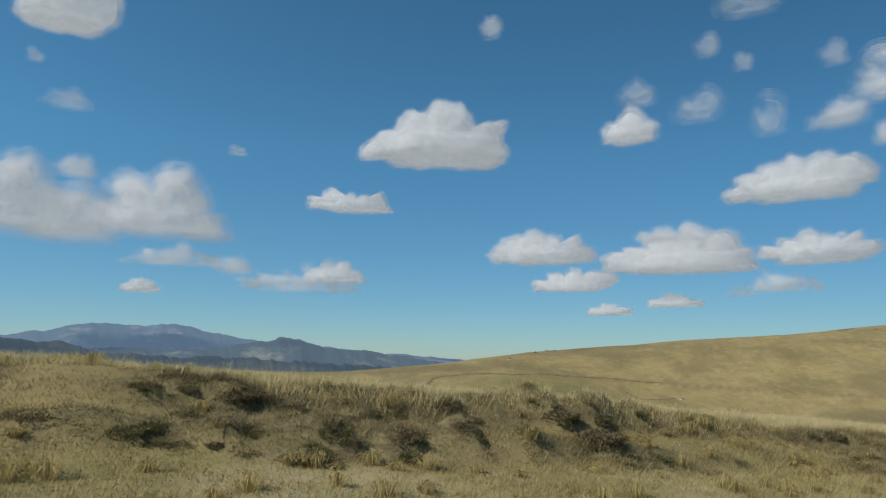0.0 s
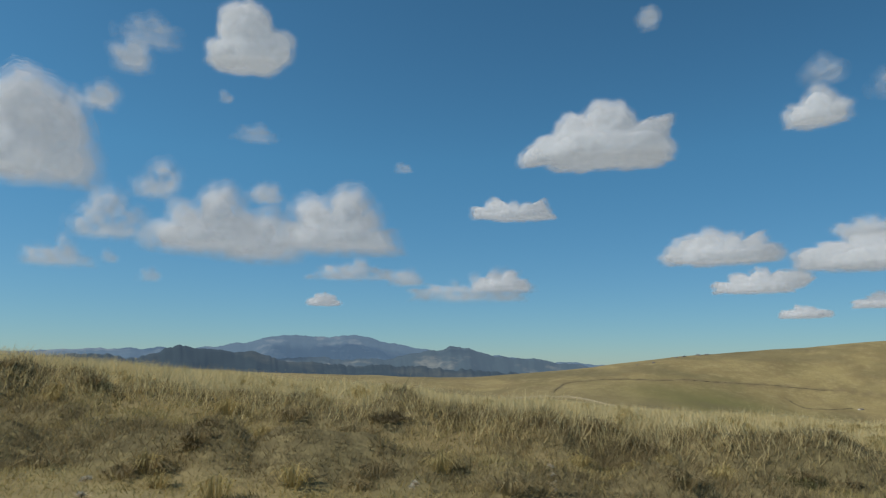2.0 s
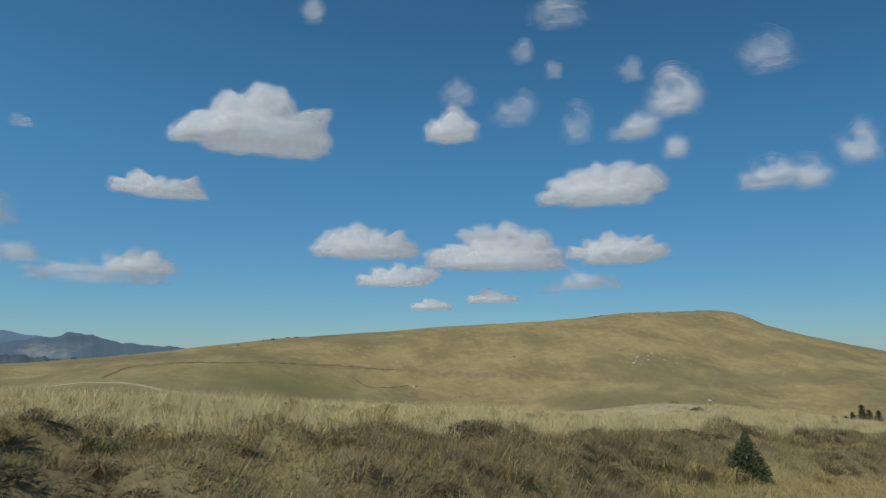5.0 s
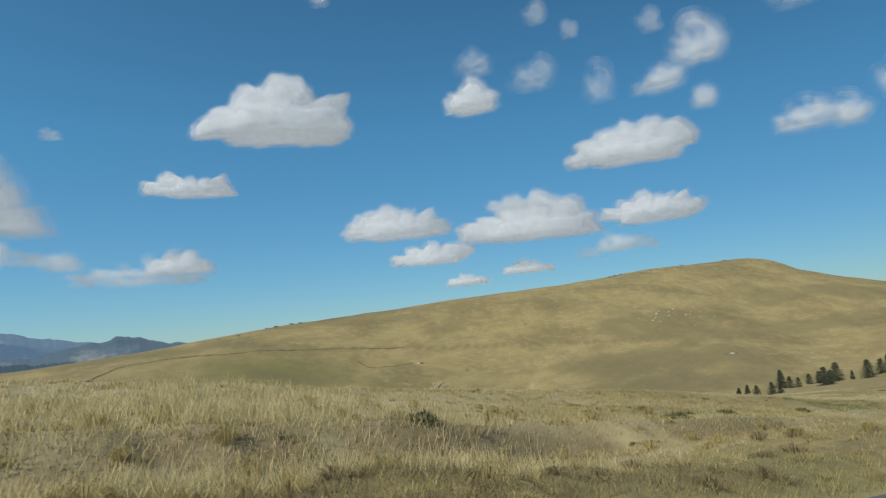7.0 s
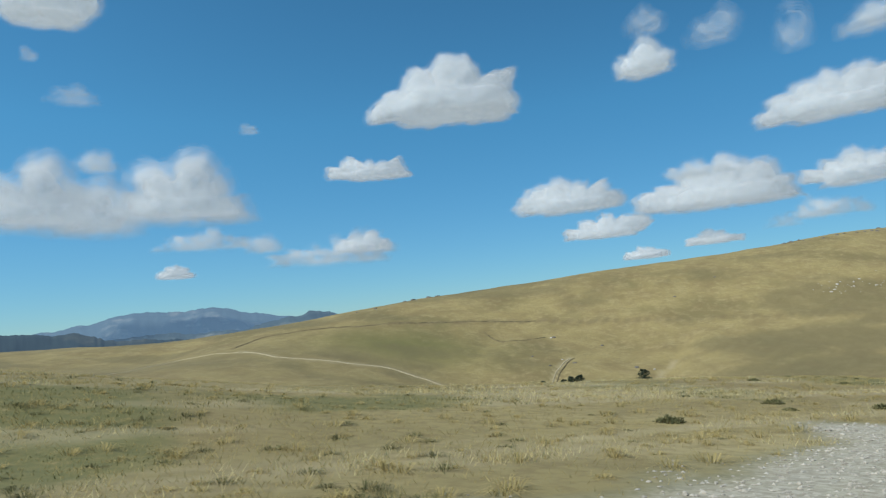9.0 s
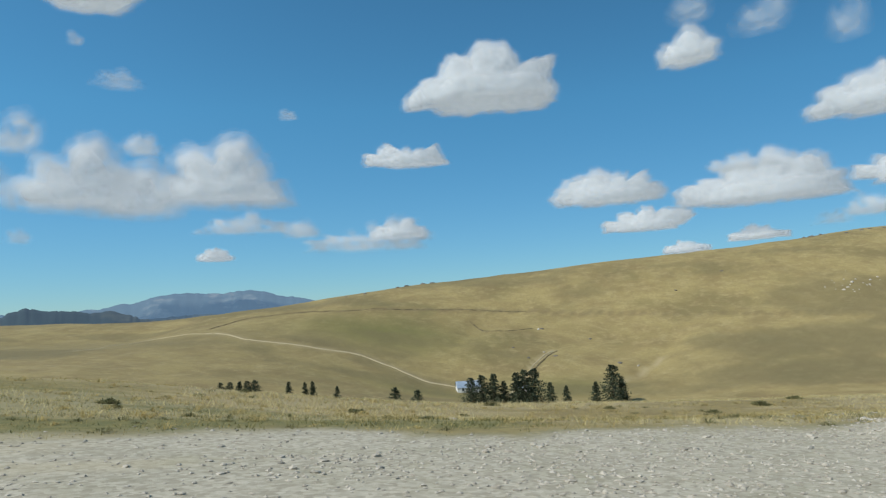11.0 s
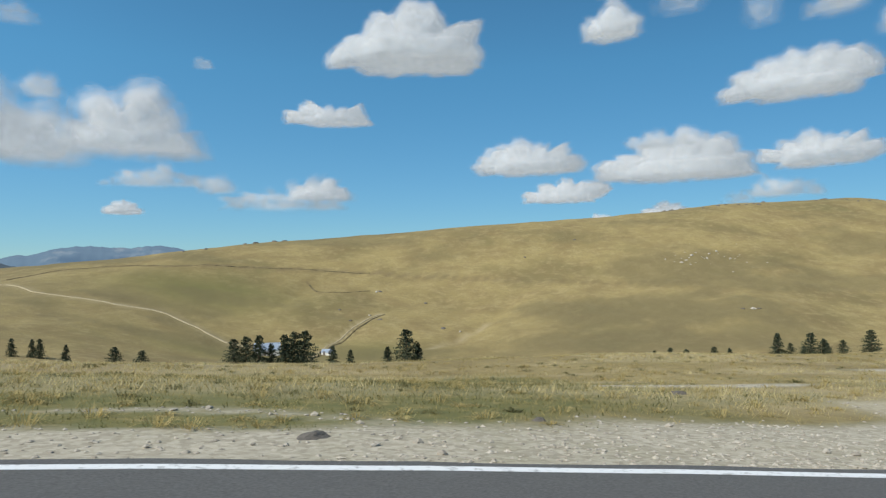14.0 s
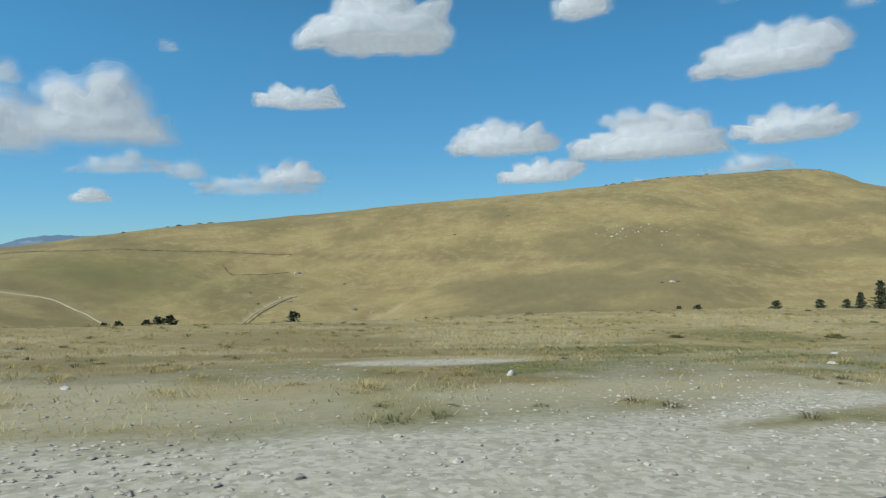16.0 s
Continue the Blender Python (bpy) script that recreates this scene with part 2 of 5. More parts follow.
def gravel_at(u, v):
    """1 where the lay-by is bare gravel, 0 where grass grows."""
    w = v - edge_v(u)
    j = fbm(flat3(u, v, 3.2), 4)
    far_edge = curve(u, (142, 146, 160, 164, 167, 172, 185, 197, 202, 206, 212, 220, 226, 234, 244, 252, 257.5, 260, 262, 266, 272, 284, 289, 293, 300, 330), (-2, 0.9, 1.5, 3.2, 4.8, 5.5, 7, 7.8, 6.2, 4.6, 5.2, 5.8, 4.6, 3.8, 3.2, 3.0, 3.2, 4.4, 6.0, 6.8, 6.5, 4.2, 4.2, 4.0, 4, 4))
    g = smooth(-0.3, 0.4, (far_edge - w) * 0.5 + 0.6 * j)
    # grass tongues inside the lay-by, and bare patches beyond it
    tongue = np.exp(-(((u - 247) / 5.5) ** 2) - ((w - 2.6) / 0.6) ** 2) + np.exp(-(((u - 267) / 5) ** 2) - ((w - 7.0) / 0.7) ** 2) + 0.8 * np.exp(-(((u - 236) / 3.0) ** 2) - ((w - 0.9) / 0.5) ** 2) + np.exp(-(((u - 295) / 4.5) ** 2) - ((w - 2.6) / 0.5) ** 2)
    g *= 1 - smooth(0.3, 0.6, tongue + 0.25 * j)
    patch = np.exp(-(((u - 278) / 5) ** 2) - ((w - 15.5) / 1.0) ** 2) + np.exp(-(((u - 291) / 4) ** 2) - ((w - 10.2) / 0.6) ** 2) + np.exp(-(((u - 263) / 4) ** 2) - ((w - 10) / 0.7) ** 2) + np.exp(-(((u - 209) / 2.5) ** 2) - ((w - 6.6) / 0.5) ** 2)
    g = np.maximum(g, smooth(0.35, 0.7, patch + 0.3 * j))
    worn = 0.4 * smooth(0.0, 0.45, fbm(flat3(u, v, 1.6), 3) + 0.25) * (1 - smooth(2.0, 7.5, w - far_edge)) * (smooth(266, 276, u) + 0.6 * smooth(200, 215, u) * (1 - smooth(232, 240, u)))
    g = np.maximum(g, worn * smooth(-3, 0, w - far_edge))
    return g * smooth(-0.6, 0.0, w + 0.3) * smooth(142, 148, u)


# ---- materials ----
def mat(name, rough=0.9):
    m = bpy.data.materials.new(name)
    m.use_nodes = True
    nt = m.node_tree
    b = nt.nodes["Principled BSDF"]
    b.inputs["Roughness"].default_value = rough
    b.inputs["Specular IOR Level"].default_value = 0.25
    return m, nt, b


def node(nt, kind, **kw):
    n = nt.nodes.new(kind)
    for k, v in kw.items():
        n.inputs[k.replace("_", " ")].default_value = v
    return n


def noise_tex(nt, scale, detail=4.0, rough=0.55, stretch=None):
    co = nt.nodes.new("ShaderNodeTexCoord")
    n = node(nt, "ShaderNodeTexNoise", Scale=scale, Detail=detail, Roughness=rough)
    if stretch:
        mp = nt.nodes.new("ShaderNodeMapping")
        mp.inputs["Scale"].default_value = stretch
        nt.links.new(co.outputs["Object"], mp.inputs[0])
        nt.links.new(mp.outputs[0], n.inputs["Vector"])
    else:
        nt.links.new(co.outputs["Object"], n.inputs["Vector"])
    return n.outputs["Fac"]


def ramp(nt, fac, *stops):
    r = nt.nodes.new("ShaderNodeValToRGB")
    els = r.color_ramp.elements
    while len(els) < len(stops):
        els.new(0.5)
    for e, (p, c) in zip(els, stops):
        e.position = p
        e.color = (*c, 1) if len(c) == 3 else c
    nt.links.new(fac, r.inputs[0])
    return r.outputs[0]


def mix(nt, fac, a, b, kind="MIX"):
    m = nt.nodes.new("ShaderNodeMix")
    m.data_type = "RGBA"
    m.blend_type = kind
    for s, v in ((m.inputs[0], fac), (m.inputs[6], a), (m.inputs[7], b)):
        if isinstance(v, (int, float)):
            s.default_value = v
        elif isinstance(v, tuple):
            s.default_value = (*v, 1)
        else:
            nt.links.new(v, s)
    return m.outputs[2]


def bump(nt, b, fac, strength, distance):
    n = node(nt, "ShaderNodeBump", Strength=strength, Distance=distance)
    nt.links.new(fac, n.inputs["Height"])
    nt.links.new(n.outputs[0], b.inputs["Normal"])


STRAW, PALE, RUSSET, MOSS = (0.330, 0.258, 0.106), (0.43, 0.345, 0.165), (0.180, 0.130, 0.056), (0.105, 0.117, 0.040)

m_ground, nt, b = mat("ground_cover", 0.95)
big = noise_tex(nt, 0.011, 5.0, 0.55)
middle = noise_tex(nt, 0.06, 5.0, 0.6)
streak = noise_tex(nt, 0.16, 7.0, 0.72)
fine = noise_tex(nt, 3.5, 4.0, 0.65)
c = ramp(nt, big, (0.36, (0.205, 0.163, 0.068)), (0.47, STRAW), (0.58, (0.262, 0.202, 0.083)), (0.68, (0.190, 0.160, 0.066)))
c = mix(nt, ramp(nt, middle, (0.44, (0, 0, 0)), (0.64, (0.55, 0.55, 0.55))), c, (0.205, 0.146, 0.066))
c = mix(nt, ramp(nt, streak, (0.48, (0, 0, 0)), (0.66, (0.5, 0.5, 0.5))), c, PALE)
c = mix(nt, ramp(nt, noise_tex(nt, 0.55, 6.0, 0.75), (0.50, (0, 0, 0)), (0.66, (0.42, 0.42, 0.42))), c, (0.175, 0.138, 0.060))
tuft = mix(nt, ramp(nt, fine, (0.34, (0.85, 0.85, 0.85)), (0.56, (0, 0, 0))), c, RUSSET)
c = mix(nt, 0.7, c, tuft)
att = nt.nodes.new("ShaderNodeAttribute")
att.attribute_name = "turf"
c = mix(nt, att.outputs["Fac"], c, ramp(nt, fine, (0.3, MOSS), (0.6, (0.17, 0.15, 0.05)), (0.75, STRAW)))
att = nt.nodes.new("ShaderNodeAttribute")
att.attribute_name = "gravel"
pebble = node(nt, "ShaderNodeTexVoronoi", Scale=14.0)
co = nt.nodes.new("ShaderNodeTexCoord")
nt.links.new(co.outputs["Object"], pebble.inputs["Vector"])
g = ramp(nt, noise_tex(nt, 9.0, 5.0, 0.7), (0.3, (0.31, 0.27, 0.195)), (0.5, (0.405, 0.355, 0.262)), (0.7, (0.49, 0.435, 0.33)))
g = mix(nt, ramp(nt, noise_tex(nt, 0.35, 4.0), (0.52, (0, 0, 0)), (0.7, (0.5, 0.5, 0.5))), g, (0.30, 0.27, 0.185))
g = mix(nt, 0.42, g, ramp(nt, pebble.outputs["Color"], (0.2, (0.24, 0.207, 0.15)), (0.5, (0.41, 0.362, 0.272)), (0.8, (0.59, 0.53, 0.41))))
g = mix(nt, ramp(nt, noise_tex(nt, 1.4, 4.0, 0.65), (0.50, (0, 0, 0)), (0.70, (0.3, 0.3, 0.3))), g, (0.29, 0.262, 0.155))
c = mix(nt, att.outputs["Fac"], c, g)
att = nt.nodes.new("ShaderNodeAttribute")
att.attribute_name = "track"
c = mix(nt, att.outputs["Fac"], c, (0.44, 0.36, 0.21))
att = nt.nodes.new("ShaderNodeAttribute")
att.attribute_name = "earth"
c = mix(nt, att.outputs["Fac"], c, ramp(nt, fine, (0.3, (0.11, 0.08, 0.042)), (0.7, (0.21, 0.155, 0.08))))
att = nt.nodes.new("ShaderNodeAttribute")
att.attribute_name = "heath"
c = mix(nt, att.outputs["Fac"], c, ramp(nt, noise_tex(nt, 6.0, 4.0, 0.7), (0.32, (0.088, 0.072, 0.035)), (0.5, (0.148, 0.120, 0.056)), (0.68, (0.25, 0.203, 0.094))))
nt.links.new(c, b.inputs["Base Color"])
pebbly = nt.nodes.new("ShaderNodeAttribute")
pebbly.attribute_name = "gravel"
bump(nt, b, mix(nt, pebbly.outputs["Fac"], fine, noise_tex(nt, 22.0, 4.0, 0.75)), 0.45, 0.02)

m_asphalt, nt, b = mat("asphalt", 0.85)
c = ramp(nt, noise_tex(nt, 40, 4), (0.3, (0.086, 0.083, 0.077)), (0.7, (0.140, 0.135, 0.126)))
c = mix(nt, ramp(nt, noise_tex(nt, 1.1, 4), (0.6, (0, 0, 0)), (0.75, (0.5, 0.5, 0.5))), c, (0.15, 0.148, 0.14))
nt.links.new(c, b.inputs["Base Color"])
bump(nt, b, noise_tex(nt, 130, 3), 0.5, 0.01)

m_line, nt, b = mat("road_paint", 0.7)
c = ramp(nt, noise_tex(nt, 14, 5, 0.7), (0.34, (0.38, 0.37, 0.35)), (0.46, (0.74, 0.74, 0.72)))
nt.links.new(c, b.inputs["Base Color"])


def island_mat(name, *cols, rough=0.85, trans=0.0):
    m, nt, b = mat(name, rough)
    geo = nt.nodes.new("ShaderNodeNewGeometry")
    c = ramp(nt, geo.outputs["Random Per Island"], *[(k / (len(cols) - 1), col) for k, col in enumerate(cols)])
    c = mix(nt, ramp(nt, noise_tex(nt, 0.8, 3), (0.38, (0, 0, 0)), (0.62, (0.6, 0.6, 0.6))), c, cols[0])
    c = mix(nt, ramp(nt, noise_tex(nt, 3.2, 3), (0.40, (0, 0, 0)), (0.60, (0.55, 0.55, 0.55))), c, tuple(q * 0.86 for q in cols[0]))
    nt.links.new(c, b.inputs["Base Color"])
    if trans:
        thin = nt.nodes.new("ShaderNodeBsdfTranslucent")
        both = node(nt, "ShaderNodeMixShader", Fac=trans)
        nt.links.new(c, thin.inputs["Color"])
        nt.links.new(b.outputs[0], both.inputs[1])
        nt.links.new(thin.outputs[0], both.inputs[2])
        nt.links.new(both.outputs[0], nt.nodes["Material Output"].inputs[0])
    return m


m_grass = island_mat("dry_grass", (0.39, 0.305, 0.125), (0.50, 0.395, 0.165), (0.60, 0.475, 0.205), (0.41, 0.335, 0.13), (0.62, 0.50, 0.235), trans=0.4)
m_plume = island_mat("pale_grass", (0.58, 0.475, 0.235), (0.68, 0.565, 0.30), (0.74, 0.62, 0.34), (0.62, 0.51, 0.25), trans=0.4)
m_bank = island_mat("bank_turf", (0.38, 0.315, 0.135), (0.52, 0.42, 0.19), (0.45, 0.375, 0.16), (0.60, 0.49, 0.24), (0.40, 0.345, 0.14), trans=0.4)
m_turf = island_mat("green_grass", (0.13, 0.13, 0.045), (0.21, 0.195, 0.068), (0.29, 0.245, 0.09), (0.165, 0.165, 0.055), trans=0.35)
m_heather = island_mat("heather_sprig", (0.235, 0.182, 0.092), (0.37, 0.287, 0.145), (0.32, 0.265, 0.122), (0.52, 0.415, 0.22), trans=0.4)
m_shrub = island_mat("shrub_sprig", (0.135, 0.104, 0.055), (0.215, 0.165, 0.085), (0.18, 0.15, 0.072), (0.34, 0.27, 0.145), trans=0.35)
m_sage = island_mat("heath_leaf", (0.125, 0.118, 0.050), (0.205, 0.188, 0.080), (0.175, 0.170, 0.070), (0.34, 0.30, 0.135), trans=0.4)
m_juniper = island_mat("juniper_needle", (0.055, 0.070, 0.030), (0.080, 0.098, 0.040), (0.105, 0.115, 0.050), (0.066, 0.082, 0.036))
m_spruce = island_mat("spruce_needle", (0.036, 0.046, 0.026), (0.058, 0.070, 0.036), (0.082, 0.092, 0.048), (0.046, 0.058, 0.032))
m_bark = island_mat("bark", (0.07, 0.05, 0.035), (0.12, 0.09, 0.065))
m_stem = island_mat("dry_stem", (0.44, 0.35, 0.20), (0.60, 0.50, 0.32), trans=0.3)
m_fluff = island_mat("thistle_down", (0.56, 0.48, 0.34), (0.74, 0.67, 0.52), (0.50, 0.41, 0.28), trans=0.4)


def stone_mat(name, a, b_, s=6.0):
    m, nt, b = mat(name, 0.85)
    geo = nt.nodes.new("ShaderNodeNewGeometry")
    c = ramp(nt, noise_tex(nt, s, 5, 0.65), (0.3, a), (0.7, b_))
    c = mix(nt, 0.45, c, ramp(nt, geo.outputs["Random Per Island"], (0.0, a), (0.6, b_), (1.0, tuple(min(0.6, 1.1 * q) for q in b_))))
    nt.links.new(c, b.inputs["Base Color"])
    bump(nt, b, noise_tex(nt, s * 3, 4), 0.5, 0.03)
    return m


m_stone = stone_mat("grey_stone", (0.225, 0.195, 0.150), (0.47, 0.42, 0.34))
m_white = stone_mat("pale_limestone", (0.36, 0.335, 0.285), (0.56, 0.53, 0.465))
m_dark = stone_mat("dark_stone", (0.07, 0.06, 0.05), (0.17, 0.15, 0.125))
m_paper, nt, b = mat("white_plastic", 0.6)
b.inputs["Base Color"].default_value = (0.8, 0.8, 0.78, 1)


# ---- building helpers ----
def mesh_of(name, verts, faces, material=None, smooth_it=False):
    me = bpy.data.meshes.new(name)
    verts = np.asarray(verts, np.float32)
    faces = np.asarray(faces, np.int32)
    k = faces.shape[1]
    me.vertices.add(len(verts))
    me.vertices.foreach_set("co", verts.ravel())
    me.loops.add(faces.size)
    me.loops.foreach_set("vertex_index", faces.ravel())
    me.polygons.add(len(faces))
    me.polygons.foreach_set("loop_start", np.arange(0, faces.size, k, dtype=np.int32))
    me.polygons.foreach_set("use_smooth", np.full(len(faces), smooth_it))
    me.update(calc_edges=True)
    if material:
        me.materials.append(material)
    return me


def part(name, me, parent, label=""):
    ob = new(name, me)
    ob.parent = parent
    return tagged(ob, label) if label else ob


def bm_mesh(name, bm, material, smooth_it=False):
    me = bpy.data.meshes.new(name)
    bm.to_mesh(me)
    bm.free()
    me.materials.append(material)
    for p in me.polygons:
        p.use_smooth = smooth_it
    return me


def holder(name, m, **tags):
    ob = new(name)
    ob.matrix_world = m
    return tagged(ob, **tags)


def land_z(u, v):
    """Heights on the ground's mesh."""
    i = np.clip(np.searchsorted(us, u) - 1, 0, len(us) - 2)
    j = np.clip(np.searchsorted(vs, v) - 1, 0, len(vs) - 2)
    a, b_ = (u - us[i]) / (us[i + 1] - us[i]), (v - vs[j]) / (vs[j + 1] - vs[j])
    return (Z[i, j] * (1 - a) + Z[i + 1, j] * a) * (1 - b_) + (Z[i, j + 1] * (1 - a) + Z[i + 1, j + 1] * a) * b_


def on_ground(u, v, turn=0.0, size=1.0, sink=0.0):
    x, y = world_xy(u, v)
    z = float(land_z(np.array([u]), np.array([v]))[0]) - sink
    return Matrix.LocRotScale((x, y, z), Euler((0, 0, turn)), (size, size, size))


def at_ground(x, y, turn=0.0, size=1.0, sink=0.0):
    return on_ground(*road_uv(x, y), turn, size, sink)


# ---- ground, road ----
us = np.unique(np.r_[np.linspace(-4500, -400, 22), np.linspace(-400, -40, 46), np.arange(-40, -24, 0.5), np.arange(-24, 150, 0.25), np.arange(150, 345, 0.5), np.linspace(345, 900, 112), np.linspace(900, 4500, 22)])
vs = np.unique(np.r_[np.linspace(-4500, -300, 14), np.linspace(-300, -30, 18), np.linspace(-30, -1, 14), np.arange(-1, 26, 0.32), np.arange(26, 60, 1.0), np.arange(60, 560, 4.0), np.linspace(560, 900, 30), np.linspace(900, 4700, 22)])
U, V = np.meshgrid(us, vs, indexing="ij")
X, Y = world_xy(U, V)
Z = ground_z(U, V)
wE = V - edge_v(U.ravel()).reshape(U.shape)
nu, nv = U.shape
idx = np.arange(nu * nv).reshape(nu, nv)
quads = np.stack([idx[:-1, :-1], idx[1:, :-1], idx[1:, 1:], idx[:-1, 1:]], -1).reshape(-1, 4)
me = mesh_of("ground", np.stack([X, Y, Z], -1).reshape(-1, 3), quads, m_ground, True)


def attribute(me, name, values):
    a = me.attributes.new(name, "FLOAT", "POINT")
    a.data.foreach_set("value", np.asarray(values, np.float32).ravel())


uf, vf, wf = U.ravel(), V.ravel(), wE.ravel()
gravel = np.zeros(len(uf))
sel = (uf > 138) & (uf < 345) & (wf < 24) & (wf > -3)
gravel[sel] = gravel_at(uf[sel], vf[sel])
attribute(me, "gravel", gravel)
xf, yf = X.ravel(), Y.ravel()


def near_line(pts, width, wander=0.0):
    """1 close to a polyline of the plan."""
    pts = np.array(pts, float)
    lo, hi = pts.min(0) - 12, pts.max(0) + 12
    inside = (xf > lo[0]) & (xf < hi[0]) & (yf > lo[1]) & (yf < hi[1])
    px, py = xf[inside], yf[inside]
    best = np.full(len(px), 1e9)
    wob = wander * fbm(flat3(px, py, 18), 2)
    for a, b_ in zip(pts[:-1], pts[1:]):
        d = b_ - a
        t = np.clip(((px - a[0]) * d[0] + (py - a[1]) * d[1]) / (d @ d), 0, 1)
        best = np.minimum(best, np.hypot(px - a[0] - t * d[0], py - a[1] - t * d[1] + wob))
    out = np.zeros(len(xf))
    out[inside] = 1 - smooth(width * 0.5, width * 1.2, best)
    return out


lower_path = [(0, 428), (29, 410), (58, 411), (81, 416), (93, 412), (107, 404), (120, 395), (133, 394), (146, 392)]
contour = [(-10, 441), (-5, 472), (23, 485), (57, 490), (92, 500), (131, 510), (170, 514), (210, 513), (245, 505), (293, 494), (353, 482), (412, 477), (453, 470)]
left_path = [(0, 428), (-22, 429), (-37, 427), (-45, 400), (-51, 381)]
dry_bed = [(181, 454), (171, 431), (163, 400), (159, 377)]
fold = [(238, 444), (223, 425), (208, 400)]
arc = [(134, 492), (144, 478), (162, 484), (173, 491)]
track = 0.35 * near_line(lower_path, 3.5) + 0.2 * near_line(left_path, 3.5) + 0.45 * near_line(dry_bed, 1.6, 1) + 0.45 * near_line(fold, 1.8, 1)
rel = wf - bank_foot(uf)
track = np.maximum(track, 0.8 * smooth(2.6, 4.0, rel) * (1 - smooth(16, 30, wf)) * (1 - smooth(110, 160, uf)) * (uf > -90))
track = np.maximum(track, 0.4 * smooth(3, 6, wf) * (1 - smooth(22, 34, wf)) * smooth(108, 125, uf) * (1 - smooth(335, 380, uf)) * smooth(-0.3, 0.35, fbm(np.stack([uf / 9, wf / 1.8, 0 * uf], -1), 4, 0.6)))
track = np.maximum(track, 0.55 * smooth(0.2, 0.8, wf) * (1 - smooth(-0.6, 0.2, rel)) * (1 - smooth(14, 24, uf)) * (uf > -90) * smooth(-0.6, 0.2, fbm(flat3(uf, vf, 1.6), 3)))
attribute(me, "track", np.clip(track, 0, 1))
earth = 0.6 * near_line(contour, 2.0, 0.8) * (1 - 0.5 * smooth(180, 300, xf)) + 0.55 * near_line(arc, 0.9, 0.5) + 0.6 * near_line([(x_ + 2, y_) for x_, y_ in dry_bed], 0.8, 1.5)
spot = lambda u0, w0, du, dw: np.exp(-(((uf - u0) / du) ** 2) - ((wf - w0) / dw) ** 2)
blot = 0.9 * spot(223.5, 3.2, 2.4, 0.45) + 0.9 * spot(221.5, 2.2, 0.9, 0.2) + 0.7 * spot(217, 4.0, 3.0, 0.4) + 0.5 * spot(212, 3.2, 2.0, 0.5)
earth = np.maximum(earth, smooth(0.2, 0.75, blot + 0.3 * fbm(flat3(uf, vf, 1.2), 3) * (blot > 0.05)) * 0.75)
earth = np.maximum(earth, 0.8 * smooth(112, 122, uf) * (1 - smooth(142, 152, uf)) * smooth(5.0, 5.6, wf) * (1 - smooth(6.4, 7.2, wf)) * smooth(-0.3, 0.2, fbm(flat3(uf, vf, 2.5), 3)))
earth = np.maximum(earth, 0.12 * smooth(0.3, 1.2, wf) * (1 - smooth(7, 11, wf)) * (1 - smooth(110, 150, uf)) * (uf > -60) * smooth(-0.5, 0.2, fbm(flat3(uf, vf, 0.9), 2)))
earth = np.maximum(earth, 0.6 * smooth(131, 136, uf) * (1 - smooth(148, 153, uf)) * smooth(1.0, 1.5, wf) * (1 - smooth(2.2, 2.7, wf)) * smooth(-0.4, 0.1, fbm(flat3(uf, vf, 1.6), 3)))
attribute(me, "earth", np.clip(earth, 0, 1))
turf = smooth(0.05, 0.5, fbm(flat3(uf, vf, 6.0), 3)) * smooth(0, 1, wf) * (1 - smooth(14, 22, wf)) * (0.35 + 0.5 * np.exp(-(((uf - 34) / 12) ** 2)) + 0.45 * smooth(110, 150, uf) + 0.15 * smooth(200, 240, uf) + 0.3 * smooth(258, 275, uf))
turf = np.where((np.abs(uf - 150) < 250) & (wf < 30) & (wf > 0), turf, 0)
turf = np.maximum(turf, 0.85 * np.exp(-(((xf - 85) / 52) ** 2) - ((yf - 455) / 28) ** 2) + 0.75 * np.exp(-(((xf - 185) / 26) ** 2) - ((yf - 395) / 16) ** 2) + 0.6 * np.exp(-(((xf - 130) / 40) ** 2) - ((yf - 375) / 14) ** 2))
turf = np.maximum(turf, (0.05 + 0.8 * np.exp(-(((uf - 26) / 9) ** 2))) * smooth(0.4, 1.2, wf) * (1 - smooth(0.2, 1.5, rel)) * (1 - smooth(120, 150, uf)) * (uf > -60) * smooth(-0.5, 0.3, fbm(flat3(uf, vf, 2.4), 3)))
verge = (uf > 150) & (uf < 335) & (wf > 0.3) & (wf < 16)
patchy = smooth(-0.25, 0.3, fbm(flat3(uf[verge], vf[verge], 4.0), 3))
turf[verge] = np.maximum(turf[verge], np.maximum(0.65 * patchy * smooth(195, 210, uf[verge]) * (1 - smooth(9, 15, wf[verge])), 2.6 * gravel[verge] * (1 - gravel[verge])))
attribute(me, "turf", np.clip(turf, 0, 0.9))
heath = np.zeros(len(uf))
sel = (uf > -60) & (uf < 150) & (wf > 1) & (wf < 12)
heath[sel] = smooth(-0.28, 0.10, heath_band(uf[sel], wf[sel])) * heath_zone(uf[sel], wf[sel]) * (1 - smooth(112, 146, uf[sel]))
far_side = (yf > 330) & (yf < 600) & (np.abs(xf - 200) < 420)
brown = 0.55 * np.exp(-(((xf + 25) / 80) ** 2) - ((yf - 405) / 40) ** 2) + 0.35 * np.exp(-(((xf - 300) / 60) ** 2) - ((yf - 420) / 30) ** 2)
brown[far_side] += 0.5 * smooth(0.05, 0.6, fbm(np.stack([xf[far_side] / 70, yf[far_side] / 30, 0 * xf[far_side] + 8], -1), 4, 0.6))
